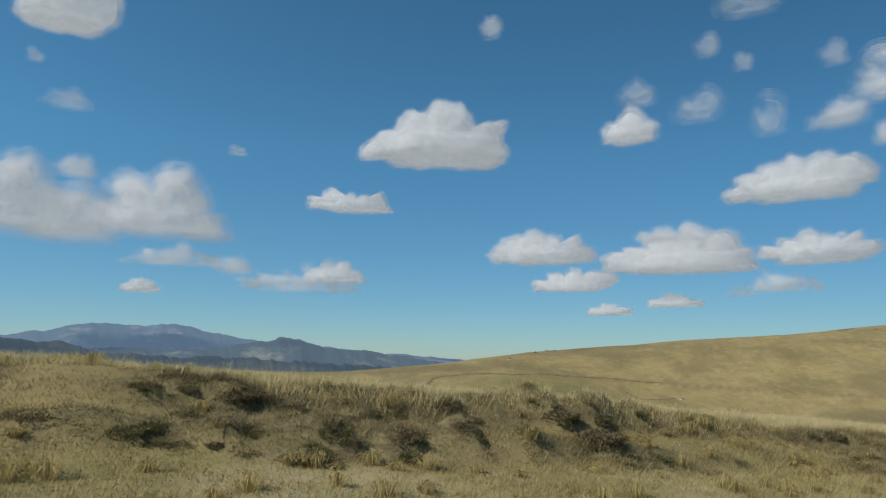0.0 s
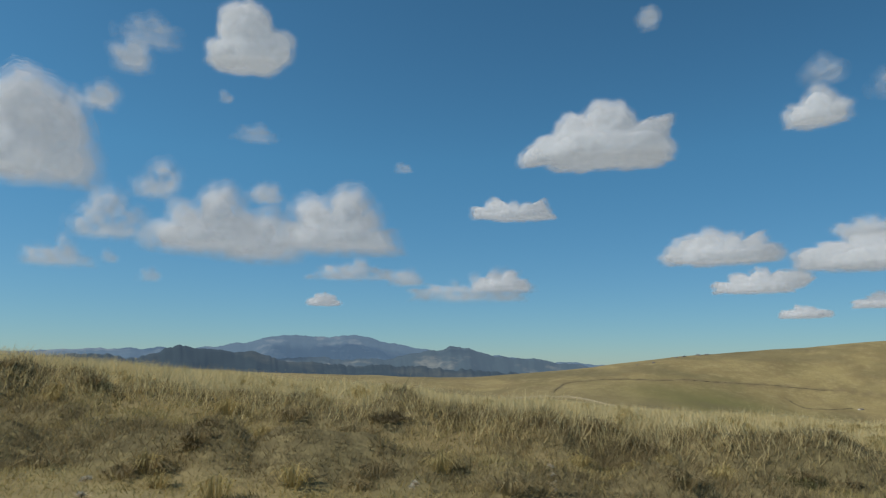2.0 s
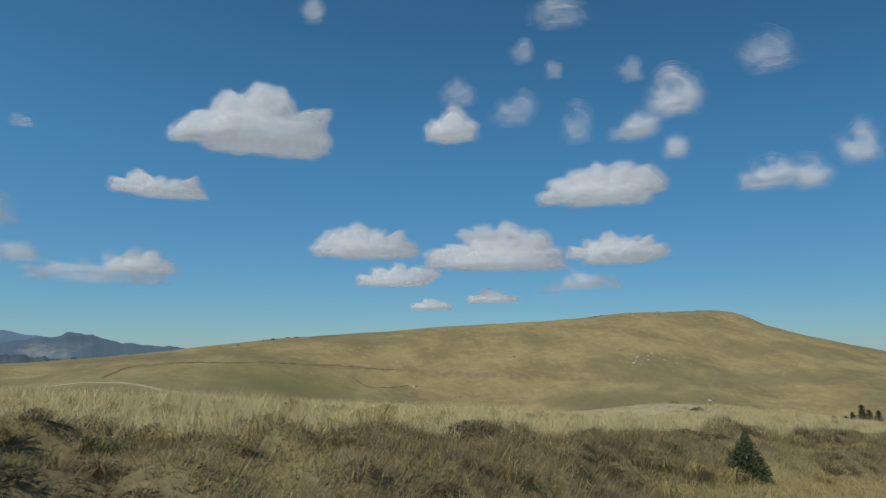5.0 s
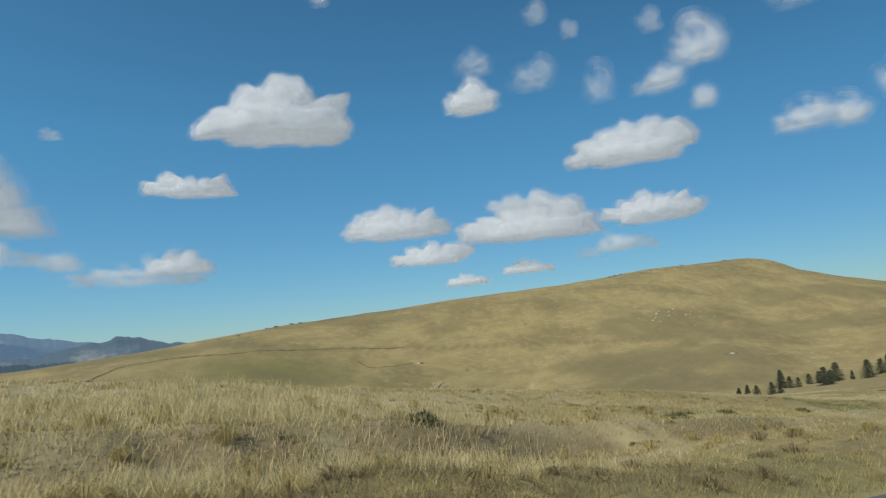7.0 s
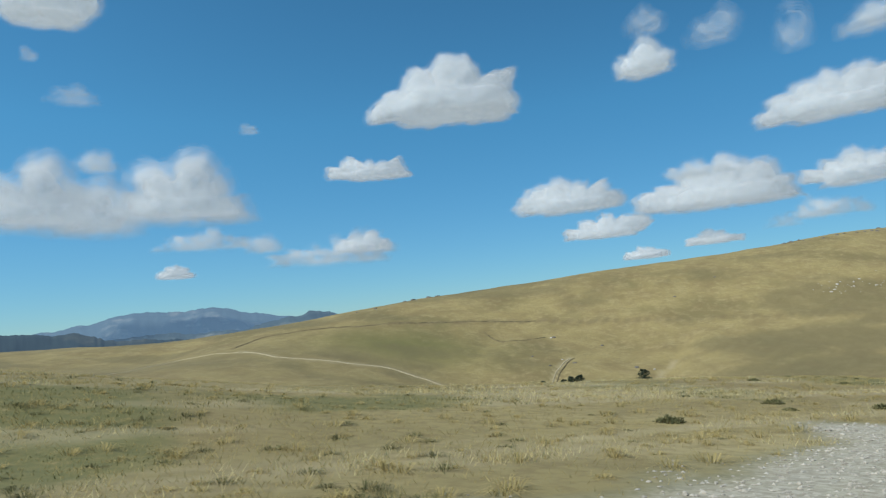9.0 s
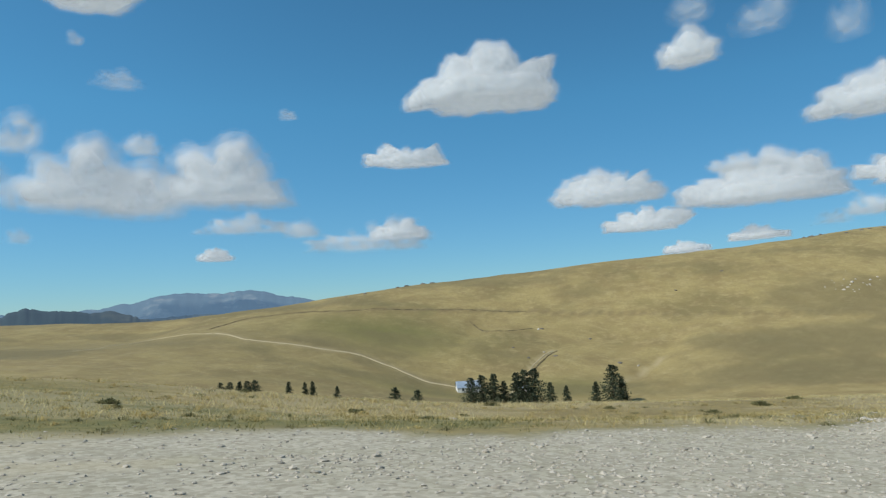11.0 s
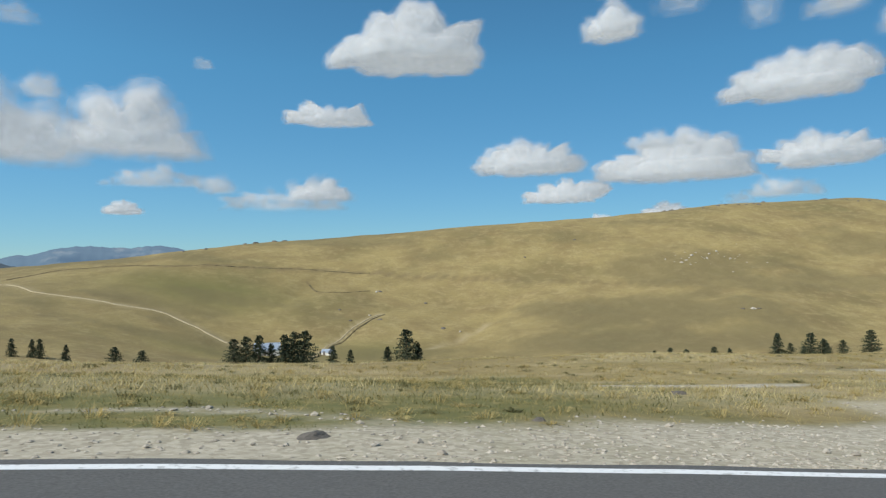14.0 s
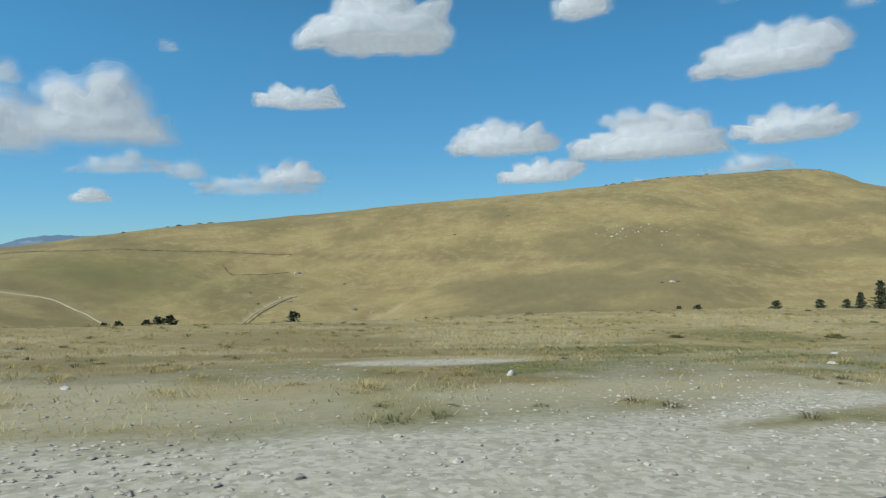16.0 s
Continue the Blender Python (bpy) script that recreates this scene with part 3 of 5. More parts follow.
attribute(me, "heath", np.maximum(0.85 * heath, np.where(far_side, np.clip(brown, 0, 0.7), 0)))
ground = tagged(new("ground", me), "rolling dry mountain pasture with straw-coloured grass", "ground", kind="structure")


def strip(name, lo, hi, u0, u1, lift, material, step=0.5, slices=2, thick=0.12):
    uu = np.arange(u0, u1 + 1e-6, step)
    rows = [lo(uu) + (hi(uu) - lo(uu)) * k / (slices - 1) for k in range(slices)]
    vv = np.stack(rows, 1)
    ug = np.repeat(uu[:, None], slices, 1)
    x, y = world_xy(ug, vv)
    z = np.repeat((road_z(uu))[:, None], slices, 1) + lift
    top = np.stack([x, y, z], -1).reshape(-1, 3)
    n = len(top)
    low = top - (0, 0, thick)
    i = np.arange(n).reshape(len(uu), slices)
    f = [np.stack([i[:-1, :-1], i[1:, :-1], i[1:, 1:], i[:-1, 1:]], -1).reshape(-1, 4)]
    for a, b_ in ((i[:-1, -1], i[1:, -1]), (i[1:, 0], i[:-1, 0])):
        f.append(np.stack([a, b_, b_ + n, a + n], -1))
    return mesh_of(name, np.r_[top, low], np.concatenate(f), material, False)


wear = lambda u: 0.04 * vnoise(flat3(u, 0 * u, 1.3)) + 0.02 * vnoise(flat3(u, 0 * u, 0.4))
road = tagged(new("road", strip("road", lambda u: lane_v(u) - 3.2, lambda u: edge_v(u) + 0.16 + wear(u), -120, 420, 0.0, m_asphalt, slices=6)), "grey asphalt mountain road with light patches", "road", kind="structure")
part("edge_line", strip("edge_line", lambda u: edge_v(u) - 0.13, edge_v, -120, 420, 0.004, m_line, thick=0.004), road, "worn white painted edge line")
part("edge_line", strip("edge_line", lambda u: lane_v(u) - 2.95, lambda u: lane_v(u) - 2.82, -120, 420, 0.004, m_line, thick=0.004), road, "worn white painted edge line")


def draped(name, label, pts, wide, lift, material):
    """A trodden path laid over the slope."""
    pts = np.array(pts, float)
    seg = np.hypot(*np.diff(pts, axis=0).T)
    at = np.r_[0, np.cumsum(seg)]
    t = np.arange(0, at[-1], 1.5)
    xy = np.stack([np.interp(t, at, pts[:, 0]), np.interp(t, at, pts[:, 1])], -1)
    ker = np.ones(9) / 9
    xy = np.stack([np.convolve(np.pad(c_, 4, mode="edge"), ker, "valid") for c_ in xy.T], -1)
    xy += np.stack([0.5 * vnoise(flat3(t, 0 * t, 9.0)), 0.8 * vnoise(flat3(t, 0 * t + 40, 7.0))], -1)
    d = np.gradient(xy, axis=0)
    d /= np.linalg.norm(d, axis=1)[:, None]
    nrm = np.stack([-d[:, 1], d[:, 0]], -1)
    w_ = wide * (1 + 0.35 * vnoise(flat3(t, 0 * t, 5.0)))[:, None]
    rows = []
    for k, drop in ((-1.0, -0.5), (-0.5, 0), (0.5, 0), (1.0, -0.5)):
        p = xy + nrm * w_ * k
        rows.append(np.c_[p, land_z(*road_uv(p[:, 0], p[:, 1])) + lift + drop])
    p = np.stack(rows, 1)
    i = np.arange(p.shape[0] * 4).reshape(-1, 4)
    f = np.stack([i[:-1, :-1], i[1:, :-1], i[1:, 1:], i[:-1, 1:]], -1).reshape(-1, 4)
    return tagged(new(name, mesh_of(name, p.reshape(-1, 3), f, material, True)), label, "path", kind="structure")


m_dirt, nt, b = mat("trodden_earth", 0.95)
nt.links.new(ramp(nt, noise_tex(nt, 1.6, 5, 0.65), (0.3, (0.26, 0.205, 0.105)), (0.65, (0.46, 0.385, 0.24))), b.inputs["Base Color"])
draped("pavement_path", "pale trodden dirt path across the far slope", lower_path, 0.8, 0.22, m_dirt)
draped("pavement_track", "faint pale cart track on the far slope", left_path, 0.45, 0.2, m_dirt)

m_soil, nt, b = mat("dark_trodden_soil", 0.95)
nt.links.new(ramp(nt, noise_tex(nt, 0.25, 5, 0.65), (0.38, (0.075, 0.060, 0.032)), (0.68, (0.22, 0.175, 0.085))), b.inputs["Base Color"])
draped("pavement_terrace", "narrow dark cattle terrace along the hillside", contour[:7], 0.5, 0.25, m_soil)
draped("pavement_scar", "dark curved erosion scar on the hillside", arc, 0.6, 0.2, m_soil)
draped("pavement_wash", "pale dry stream bed down the slope", dry_bed, 0.45, 0.2, m_dirt)
draped("pavement_edge", "dark cut bank beside the dry stream bed", [(x_ + 2.2, y_ + 0.5) for x_, y_ in dry_bed], 0.55, 0.25, m_soil)

# ---- sky: clouds ----
def cloud_mat(name, cover, lo, hi, grain=0.0125):
    """Sunlit vapour with a glow of its own added; cover: how much of the sky it hides where it is thickest; lo, hi:
    where its torn edges thin out.
    """
    m = bpy.data.materials.new(name)
    m.use_nodes = True
    nt = m.node_tree
    nt.nodes.remove(nt.nodes["Principled BSDF"])
    dif = node(nt, "ShaderNodeBsdfDiffuse", Color=(0.43, 0.425, 0.415, 1))
    trl = node(nt, "ShaderNodeBsdfTranslucent", Color=(0.43, 0.425, 0.415, 1))
    drop = node(nt, "ShaderNodeMixShader", Fac=0.45)
    # the heap as a whole turns the light more than its small lumps do
    co = nt.nodes.new("ShaderNodeTexCoord")
    geo = nt.nodes.new("ShaderNodeNewGeometry")
    lift = nt.nodes.new("ShaderNodeVectorMath")
    lift.operation = "MULTIPLY_ADD"
    lift.inputs[1].default_value, lift.inputs[2].default_value = (0.004, 0.006, 0.009), (0, 0, -0.55)
    turned = nt.nodes.new("ShaderNodeVectorTransform")
    turned.vector_type, turned.convert_from, turned.convert_to = "VECTOR", "OBJECT", "WORLD"
    both = nt.nodes.new("ShaderNodeVectorMath")
    unit = nt.nodes.new("ShaderNodeVectorMath")
    both.operation, unit.operation = "ADD", "NORMALIZE"
    nt.links.new(co.outputs["Object"], lift.inputs[0])
    nt.links.new(lift.outputs[0], turned.inputs[0])
    nt.links.new(turned.outputs[0], both.inputs[0])
    nt.links.new(geo.outputs["Normal"], both.inputs[1])
    nt.links.new(both.outputs[0], unit.inputs[0])
    nt.links.new(unit.outputs[0], dif.inputs["Normal"])
    nt.links.new(dif.outputs[0], drop.inputs[1])
    nt.links.new(trl.outputs[0], drop.inputs[2])
    # emission added in place of light scattered many times inside the cloud
    glow = node(nt, "ShaderNodeEmission", Color=(0.81, 0.91, 1.0, 1), Strength=0.29)
    body = nt.nodes.new("ShaderNodeAddShader")
    nt.links.new(drop.outputs[0], body.inputs[0])
    nt.links.new(glow.outputs[0], body.inputs[1])
    out = nt.nodes["Material Output"]
    clear = nt.nodes.new("ShaderNodeBsdfTransparent")
    veil = nt.nodes.new("ShaderNodeMixShader")
    info = nt.nodes.new("ShaderNodeObjectInfo")
    n = node(nt, "ShaderNodeTexNoise", Scale=grain, Detail=3.5, Roughness=0.52)
    n.noise_dimensions = "4D"
    nt.links.new(co.outputs["Object"], n.inputs["Vector"])
    nt.links.new(info.outputs["Random"], n.inputs["W"])
    nt.links.new(ramp(nt, n.outputs["Fac"], (lo, (0,) * 3), (hi, (cover,) * 3)), veil.inputs[0])
    nt.links.new(clear.outputs[0], veil.inputs[1])
    nt.links.new(body.outputs[0], veil.inputs[2])
    nt.links.new(veil.outputs[0], out.inputs[0])
    return m


m_core = cloud_mat("cloud_core", 0.62, 0.12, 0.36)
m_veil = cloud_mat("cloud_veil", 0.36, 0.34, 0.60, 0.012)
m_thin = cloud_mat("cloud_thin", 0.19, 0.38, 0.68, 0.012)
m_wisp = cloud_mat("cloud_wisp", 0.085, 0.42, 0.78, 0.011)
_seed = [0]


def cloud_shell(lobes, depth, swell, drop, cells, off):
    """A closed lumpy skin round a heap of balls (x, z, r), seen star-like from its middle; swell: metres out from the heap."""
    lobes = np.array(lobes, float)
    half = np.abs(lobes[:, 0]).max() + lobes[:, 2].max() * 0.6
    high = (lobes[:, 1] + lobes[:, 2]).max()
    na, nb = cells
    th = np.linspace(0, np.pi, nb)[:, None]
    ph = np.linspace(0, 2 * np.pi, na, endpoint=False)[None]
    d = np.stack([np.sin(th) * np.cos(ph) * half, np.sin(th) * np.sin(ph) * depth, np.cos(th) * high * 0.6 + 0 * ph], -1).reshape(-1, 3)
    d /= np.linalg.norm(d, axis=1)[:, None]
    mid = np.array([lobes[:, 0].mean(), 0, high * 0.24])
    r = ((np.abs(d[:, 0]) / (half * 0.72)) ** 3 + (np.abs(d[:, 1]) / depth * 1.1) ** 3 + (np.abs(d[:, 2]) / (high * 0.22)) ** 3) ** (-1 / 3)
    for x, z, rad in lobes:
        c = np.array([x, 0, z]) - mid
        sq = np.array([1, depth / half * 1.6, 1])
        dd, cc = d / sq, c / sq
        a = (dd * dd).sum(1)
        bq = dd @ cc
        disc = bq * bq - a * (cc @ cc - rad * rad)
        r = np.maximum(r, np.where(disc > 0, (bq + np.sqrt(np.maximum(disc, 0))) / a, 0))
    p = mid + d * r[:, None]
    lump = 0.5 - 1.7 * np.abs(fbm(p / (high * 0.5) + off, 3, 0.5)) - 0.45 * np.abs(fbm(p / (high * 0.17) + off, 2)) + 0.15
    p = mid + d * np.maximum(r * (1 + 0.11 * lump) + swell, 2)[:, None]
    floor = 0.15 * high
    low = p[:, 2] < floor
    p[low, 2] = floor + (p[low, 2] - floor) * 0.2
    p[:, 2] -= drop * (1 - smooth(0.5 * floor, 3.0 * floor, p[:, 2]))
    i = np.arange(na * nb).reshape(nb, na)
    j = np.roll(i, -1, 1)
    return p, np.stack([i[:-1], i[1:], j[1:], j[:-1]], -1).reshape(-1, 4)


def heap(wide, *balls):
    """Balls (x, z, r) of a sketch that leans by 4.9 degrees, set upright and scaled to a width."""
    balls = [(a, b_ - 0.085 * a, c_) for a, b_, c_ in balls]
    left, right = min(a - c_ for a, _, c_ in balls), max(a + c_ for a, _, c_ in balls)
    k = wide / (right - left)
    return [((a - (left + right) / 2) * k, b_ * k, c_ * k) for a, b_, c_ in balls]


def cloud(x, y, z, wide, high, kind, lobes=None):
    """A fair-weather cumulus; x, y, z: its middle, or the middle of its base where its balls are given; kind: full, soft, grey or veil."""
    _seed[0] += 1
    rnd = random.Random(_seed[0] * 13 + 5)
    off = rnd.uniform(0, 90)
    if lobes is None:
        n = max(4, int(round(3.0 * wide / high)))
        lobes = []
        peak = rnd.uniform(-0.2, 0.2)
        for k in range(n):
            a = -1 + 2 * (k + 0.5) / n + rnd.uniform(-0.6, 0.6) / n
            dome = max(0.30, 1 - ((a - peak) / (1.25 + 0.3 * abs(peak))) ** 2) ** 0.8 * rnd.uniform(0.72, 1.0)
            r = high * rnd.uniform(0.27, 0.38) * (0.55 + 0.45 * dome)
            lobes.append((a * (wide / 2 - r * 0.8), max(r * 0.3, high * dome - r), r))
        k = max(range(n), key=lambda q: lobes[q][1] + lobes[q][2])
        lobes[k] = (lobes[k][0], high * 0.62, high * 0.36)
        base = z - high * 0.44
    else:
        base = z
    word = {"full": "bright white cumulus cloud with a soft flat base", "soft": "small thin white cumulus cloud", "grey": "broad white cumulus cloud with a grey base", "veil": "faint wisp of thin white cloud"}[kind]
    turn = math.atan2(-(x - 130), y - 60)
    top = holder("cloud", pose(x, y, base, 0, 0, math.degrees(turn)), label=word, category="cloud", group="cumulus clouds")
    dense = 1.8 if wide > 350 and kind in ('full', 'grey') else 1.1
    cells = (int(46 * dense), int(26 * dense))
    depth = min(wide * 0.28, high * 0.6)
    px = math.hypot(x, y) / 1169
    V_, T_, W_ = m_veil, m_thin, m_wisp
    shells = {"full": ((-13, m_core), (-10, m_core), (-7, V_), (-4, V_), (-1, V_), (2, T_), (5, W_)), "grey": ((-25, m_core), (-20, V_), (-15, V_), (-10, V_), (-5, T_), (0, T_), (5, T_), (10, W_)),
              "soft": ((-14, V_), (-10, T_), (-6, T_), (-2, T_), (2, W_), (6, W_)), "veil": ((-9, T_), (-5, W_), (-1, W_), (3, W_), (7, W_))}[kind]
    for k, (swell, material) in enumerate(shells):
        p, f = cloud_shell(lobes, depth, swell * px * min(1.15, high / px / 55), (swell - shells[0][0]) * px * min(1.15, high / px / 55) * 0.35, cells, off)
        part("core" if material is m_core else "veil", mesh_of("puff", p, f, material, True), top)
    return top


cloud(-38, 3312, 969, 800, 380, "full", heap(790, (30, 86, 48), (-40, 62, 40), (-112, 26, 24), (-80, 38, 30), (106, 72, 30), (127, 92, 14), (98, 40, 38), (15, 44, 46), (-38, 36, 36), (62, 44, 44), (118, 48, 24)))
cloud(-1697, 1968, 1149, 183, 136, 'soft')
cloud(-1599, 1940, 1220, 282, 119, 'veil')
cloud(-1299, 2148, 1234, 366, 299, 'full')
cloud(-2770, 2623, 1149, 634, 649, 'grey')
cloud(-2105, 2248, 1149, 207, 135, 'soft')
cloud(-1583, 2407, 1149, 75, 53, 'veil')
cloud(-1694, 2849, 1149, 252, 96, 'veil')
cloud(-2570, 3268, 1074, 301, 257, 'soft')
cloud(-2790, 3151, 847, 519, 331, 'soft')
cloud(-2372, 3478, 855, 858, 459, 'grey')
cloud(-2096, 3669, 783, 599, 349, 'grey')
cloud(-1675, 3861, 887, 850, 459, 'grey')
cloud(-2068, 3616, 1058, 282, 147, 'soft')
cloud(-3353, 3352, 691, 471, 205, 'soft')
cloud(-3140, 3555, 686, 122, 90, 'veil')
cloud(-2959, 3727, 582, 178, 98, 'veil')
cloud(-1805, 4395, 669, 660, 170, 'soft')
cloud(-1426, 4544, 626, 311, 156, 'soft')
cloud(-991, 4673, 440, 944, 229, 'soft', heap(960, (-100, 8, 12), (-60, 16, 16), (-20, 22, 18), (20, 32, 22), (55, 46, 24), (90, 46, 20), (110, 40, 12)))
cloud(-769, 4708, 591, 450, 164, 'full')
cloud(-1987, 4346, 456, 273, 106, 'full')
cloud(-1168, 3602, 1149, 148, 60, 'veil')
cloud(-591, 4154, 915, 557, 154, 'full', heap(540, (-60, 12, 13), (-25, 24, 20), (5, 20, 20), (35, 22, 18), (62, 34, 14), (72, 18, 14)))
cloud(193, 2481, 1308, 114, 86, 'veil')
cloud(656, 4242, 590, 687, 230, 'full', heap(690, (-75, 14, 16), (-45, 28, 26), (-10, 38, 26), (25, 34, 24), (60, 38, 20), (80, 26, 16), (0, 18, 24)))
cloud(960, 4726, 460, 614, 150, 'full', heap(610, (-58, 8, 10), (-30, 18, 16), (0, 24, 18), (35, 28, 16), (58, 26, 13)))
cloud(1647, 4518, 560, 1043, 369, 'full', heap(1060, (-115, 20, 20), (-80, 28, 22), (-30, 45, 32), (25, 62, 36), (70, 52, 34), (105, 34, 24), (118, 26, 18), (0, 25, 28)))
cloud(1409, 4054, 767, 440, 125, 'soft')
cloud(2408, 4173, 600, 707, 230, 'full', heap(700, (-85, 22, 14), (-50, 32, 20), (-10, 42, 24), (30, 44, 22), (70, 46, 18), (88, 36, 14), (20, 22, 22), (-20, 22, 18)))
cloud(1615, 4568, 398, 401, 114, 'full')
cloud(1192, 4695, 340, 344, 98, 'full')
cloud(2242, 4293, 502, 501, 156, 'soft')
cloud(2010, 4410, 444, 243, 90, 'veil')
cloud(2067, 3708, 905, 851, 286, 'full', heap(810, (-115, 12, 18), (-85, 30, 28), (-45, 48, 32), (0, 58, 34), (45, 64, 32), (90, 62, 28), (118, 54, 20), (60, 36, 26), (20, 30, 28), (-30, 22, 24)))
cloud(945, 3180, 1065, 319, 195, 'full', heap(300, (-35, 20, 20), (0, 36, 28), (30, 24, 20), (-5, 15, 18)))
cloud(851, 2742, 1144, 197, 119, 'veil')
cloud(1171, 2878, 1144, 249, 155, 'veil')
cloud(1557, 3004, 1144, 129, 204, 'veil')
cloud(1853, 2915, 1144, 304, 164, 'soft')
cloud(1801, 2508, 1144, 312, 237, 'soft')
cloud(2262, 3199, 1144, 187, 150, 'soft')
cloud(1017, 2387, 1195, 114, 91, 'veil')
cloud(1166, 2417, 1144, 101, 68, 'veil')
cloud(1133, 2261, 1331, 283, 129, 'veil')
cloud(182, 2497, 1330, 93, 71, 'veil')
cloud(2857, 3156, 1019, 494, 206, 'soft')
cloud(3006, 3024, 993, 257, 206, 'soft')
cloud(3152, 2830, 1112, 242, 242, 'soft')
cloud(1477, 2340, 1144, 106, 95, 'veil')
cloud(1904, 2049, 1144, 248, 166, 'veil')

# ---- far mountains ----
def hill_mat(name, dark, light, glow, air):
    """Woods and meadows far off; haze from kilometres of lit air painted as emission."""
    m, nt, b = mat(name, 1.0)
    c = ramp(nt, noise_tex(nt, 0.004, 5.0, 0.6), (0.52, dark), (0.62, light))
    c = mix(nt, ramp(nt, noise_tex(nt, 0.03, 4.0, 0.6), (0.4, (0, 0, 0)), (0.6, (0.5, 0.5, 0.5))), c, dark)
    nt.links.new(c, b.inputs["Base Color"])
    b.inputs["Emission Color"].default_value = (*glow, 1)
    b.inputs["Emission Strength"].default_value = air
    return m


def mountain(name, label, dist, knots, foot, material, jag, comb=0.0, run=900):
    """A range round the left of the land; knots: degrees left of +y and elevation in degrees."""
    knots = sorted(knots)
    az = np.linspace(knots[0][0], knots[-1][0], 500)
    el = np.interp(az, [k[0] for k in knots], [k[1] for k in knots])
    el = np.convolve(np.pad(el, 6, mode="edge"), np.ones(13) / 13, "valid")
    top = dist * np.tan(np.radians(el)) - 8
    top += jag * fbm(np.stack([az * 0.9, 0 * az, 0 * az], -1), 5, 0.6)
    if comb:
        top += comb * np.abs(vnoise(np.stack([az * 2.6, 0 * az, 0 * az], -1)))
    rows = []
    for k in range(14):
        s = k / 13
        h = foot + (top - foot) * (s ** 0.8)
        dd = dist - run * (1 - s)
        fold = 0.16 * (top - foot) * fbm(np.stack([az * 0.5, s * 3 + 0 * az, 0 * az], -1), 4) * (1 - s) * 1.6
        rows.append((dd, h + fold))
    rows.append((dist + 120, top * 0 + foot))
    p = np.array([np.stack([130 - np.sin(np.radians(az)) * d, 60 + np.cos(np.radians(az)) * d, h], -1) for d, h in rows])
    i = np.arange(p.shape[0] * p.shape[1]).reshape(p.shape[:2])
    f = np.stack([i[:-1, :-1], i[:-1, 1:], i[1:, 1:], i[1:, :-1]], -1).reshape(-1, 4)
    return tagged(new(name, mesh_of(name, p.reshape(-1, 3), f, material, True)), label, "mountain", kind="structure")


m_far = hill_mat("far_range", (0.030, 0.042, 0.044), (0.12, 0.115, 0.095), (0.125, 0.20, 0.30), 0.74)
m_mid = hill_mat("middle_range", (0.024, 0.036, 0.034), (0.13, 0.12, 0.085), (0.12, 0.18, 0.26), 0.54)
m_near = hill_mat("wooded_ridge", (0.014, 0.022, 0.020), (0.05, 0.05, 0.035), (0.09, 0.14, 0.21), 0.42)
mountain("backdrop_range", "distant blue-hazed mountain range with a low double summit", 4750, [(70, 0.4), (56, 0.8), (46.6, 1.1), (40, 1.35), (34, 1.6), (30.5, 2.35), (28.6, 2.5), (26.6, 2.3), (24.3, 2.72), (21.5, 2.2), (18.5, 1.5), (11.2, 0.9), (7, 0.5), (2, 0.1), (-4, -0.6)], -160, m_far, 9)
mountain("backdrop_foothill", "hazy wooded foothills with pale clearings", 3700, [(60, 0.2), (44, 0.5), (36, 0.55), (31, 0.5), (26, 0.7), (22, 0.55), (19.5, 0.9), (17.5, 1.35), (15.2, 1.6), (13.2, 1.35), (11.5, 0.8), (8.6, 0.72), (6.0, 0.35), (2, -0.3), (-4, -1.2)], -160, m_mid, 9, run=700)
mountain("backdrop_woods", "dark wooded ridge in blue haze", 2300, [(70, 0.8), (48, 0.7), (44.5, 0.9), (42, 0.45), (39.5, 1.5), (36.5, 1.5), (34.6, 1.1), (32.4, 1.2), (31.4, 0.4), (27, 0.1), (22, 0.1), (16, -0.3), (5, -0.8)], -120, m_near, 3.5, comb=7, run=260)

# ---- plants ----
def sprigs(n, place, tall, thick, lean, rs, two=True):
    """Blades: each a thin bent pair of triangles rooted at place (n, 3)."""
    a = rs.uniform(0, 2 * np.pi, n)
    side = np.stack([np.cos(a), np.sin(a), 0 * a], -1) * thick[:, None]
    bend = rs.uniform(0, 2 * np.pi, n)
    tip = place + np.stack([np.cos(bend) * lean * tall, np.sin(bend) * lean * tall, tall], -1)
    midp = place + 0.5 * (tip - place) + np.stack([0 * a, 0 * a, 0.10 * tall], -1)
    if not two:
        return np.stack([place - side, place + side, tip], 1).reshape(-1, 3), np.arange(3 * n).reshape(-1, 3)
    v = np.stack([place - side, place + side, midp + side * 0.75, midp - side * 0.75, tip], 1).reshape(-1, 3)
    i = np.arange(n)[:, None] * 5
    f = np.concatenate([i + [0, 1, 2], i + [0, 2, 3], i + [3, 2, 4]])
    return v, f


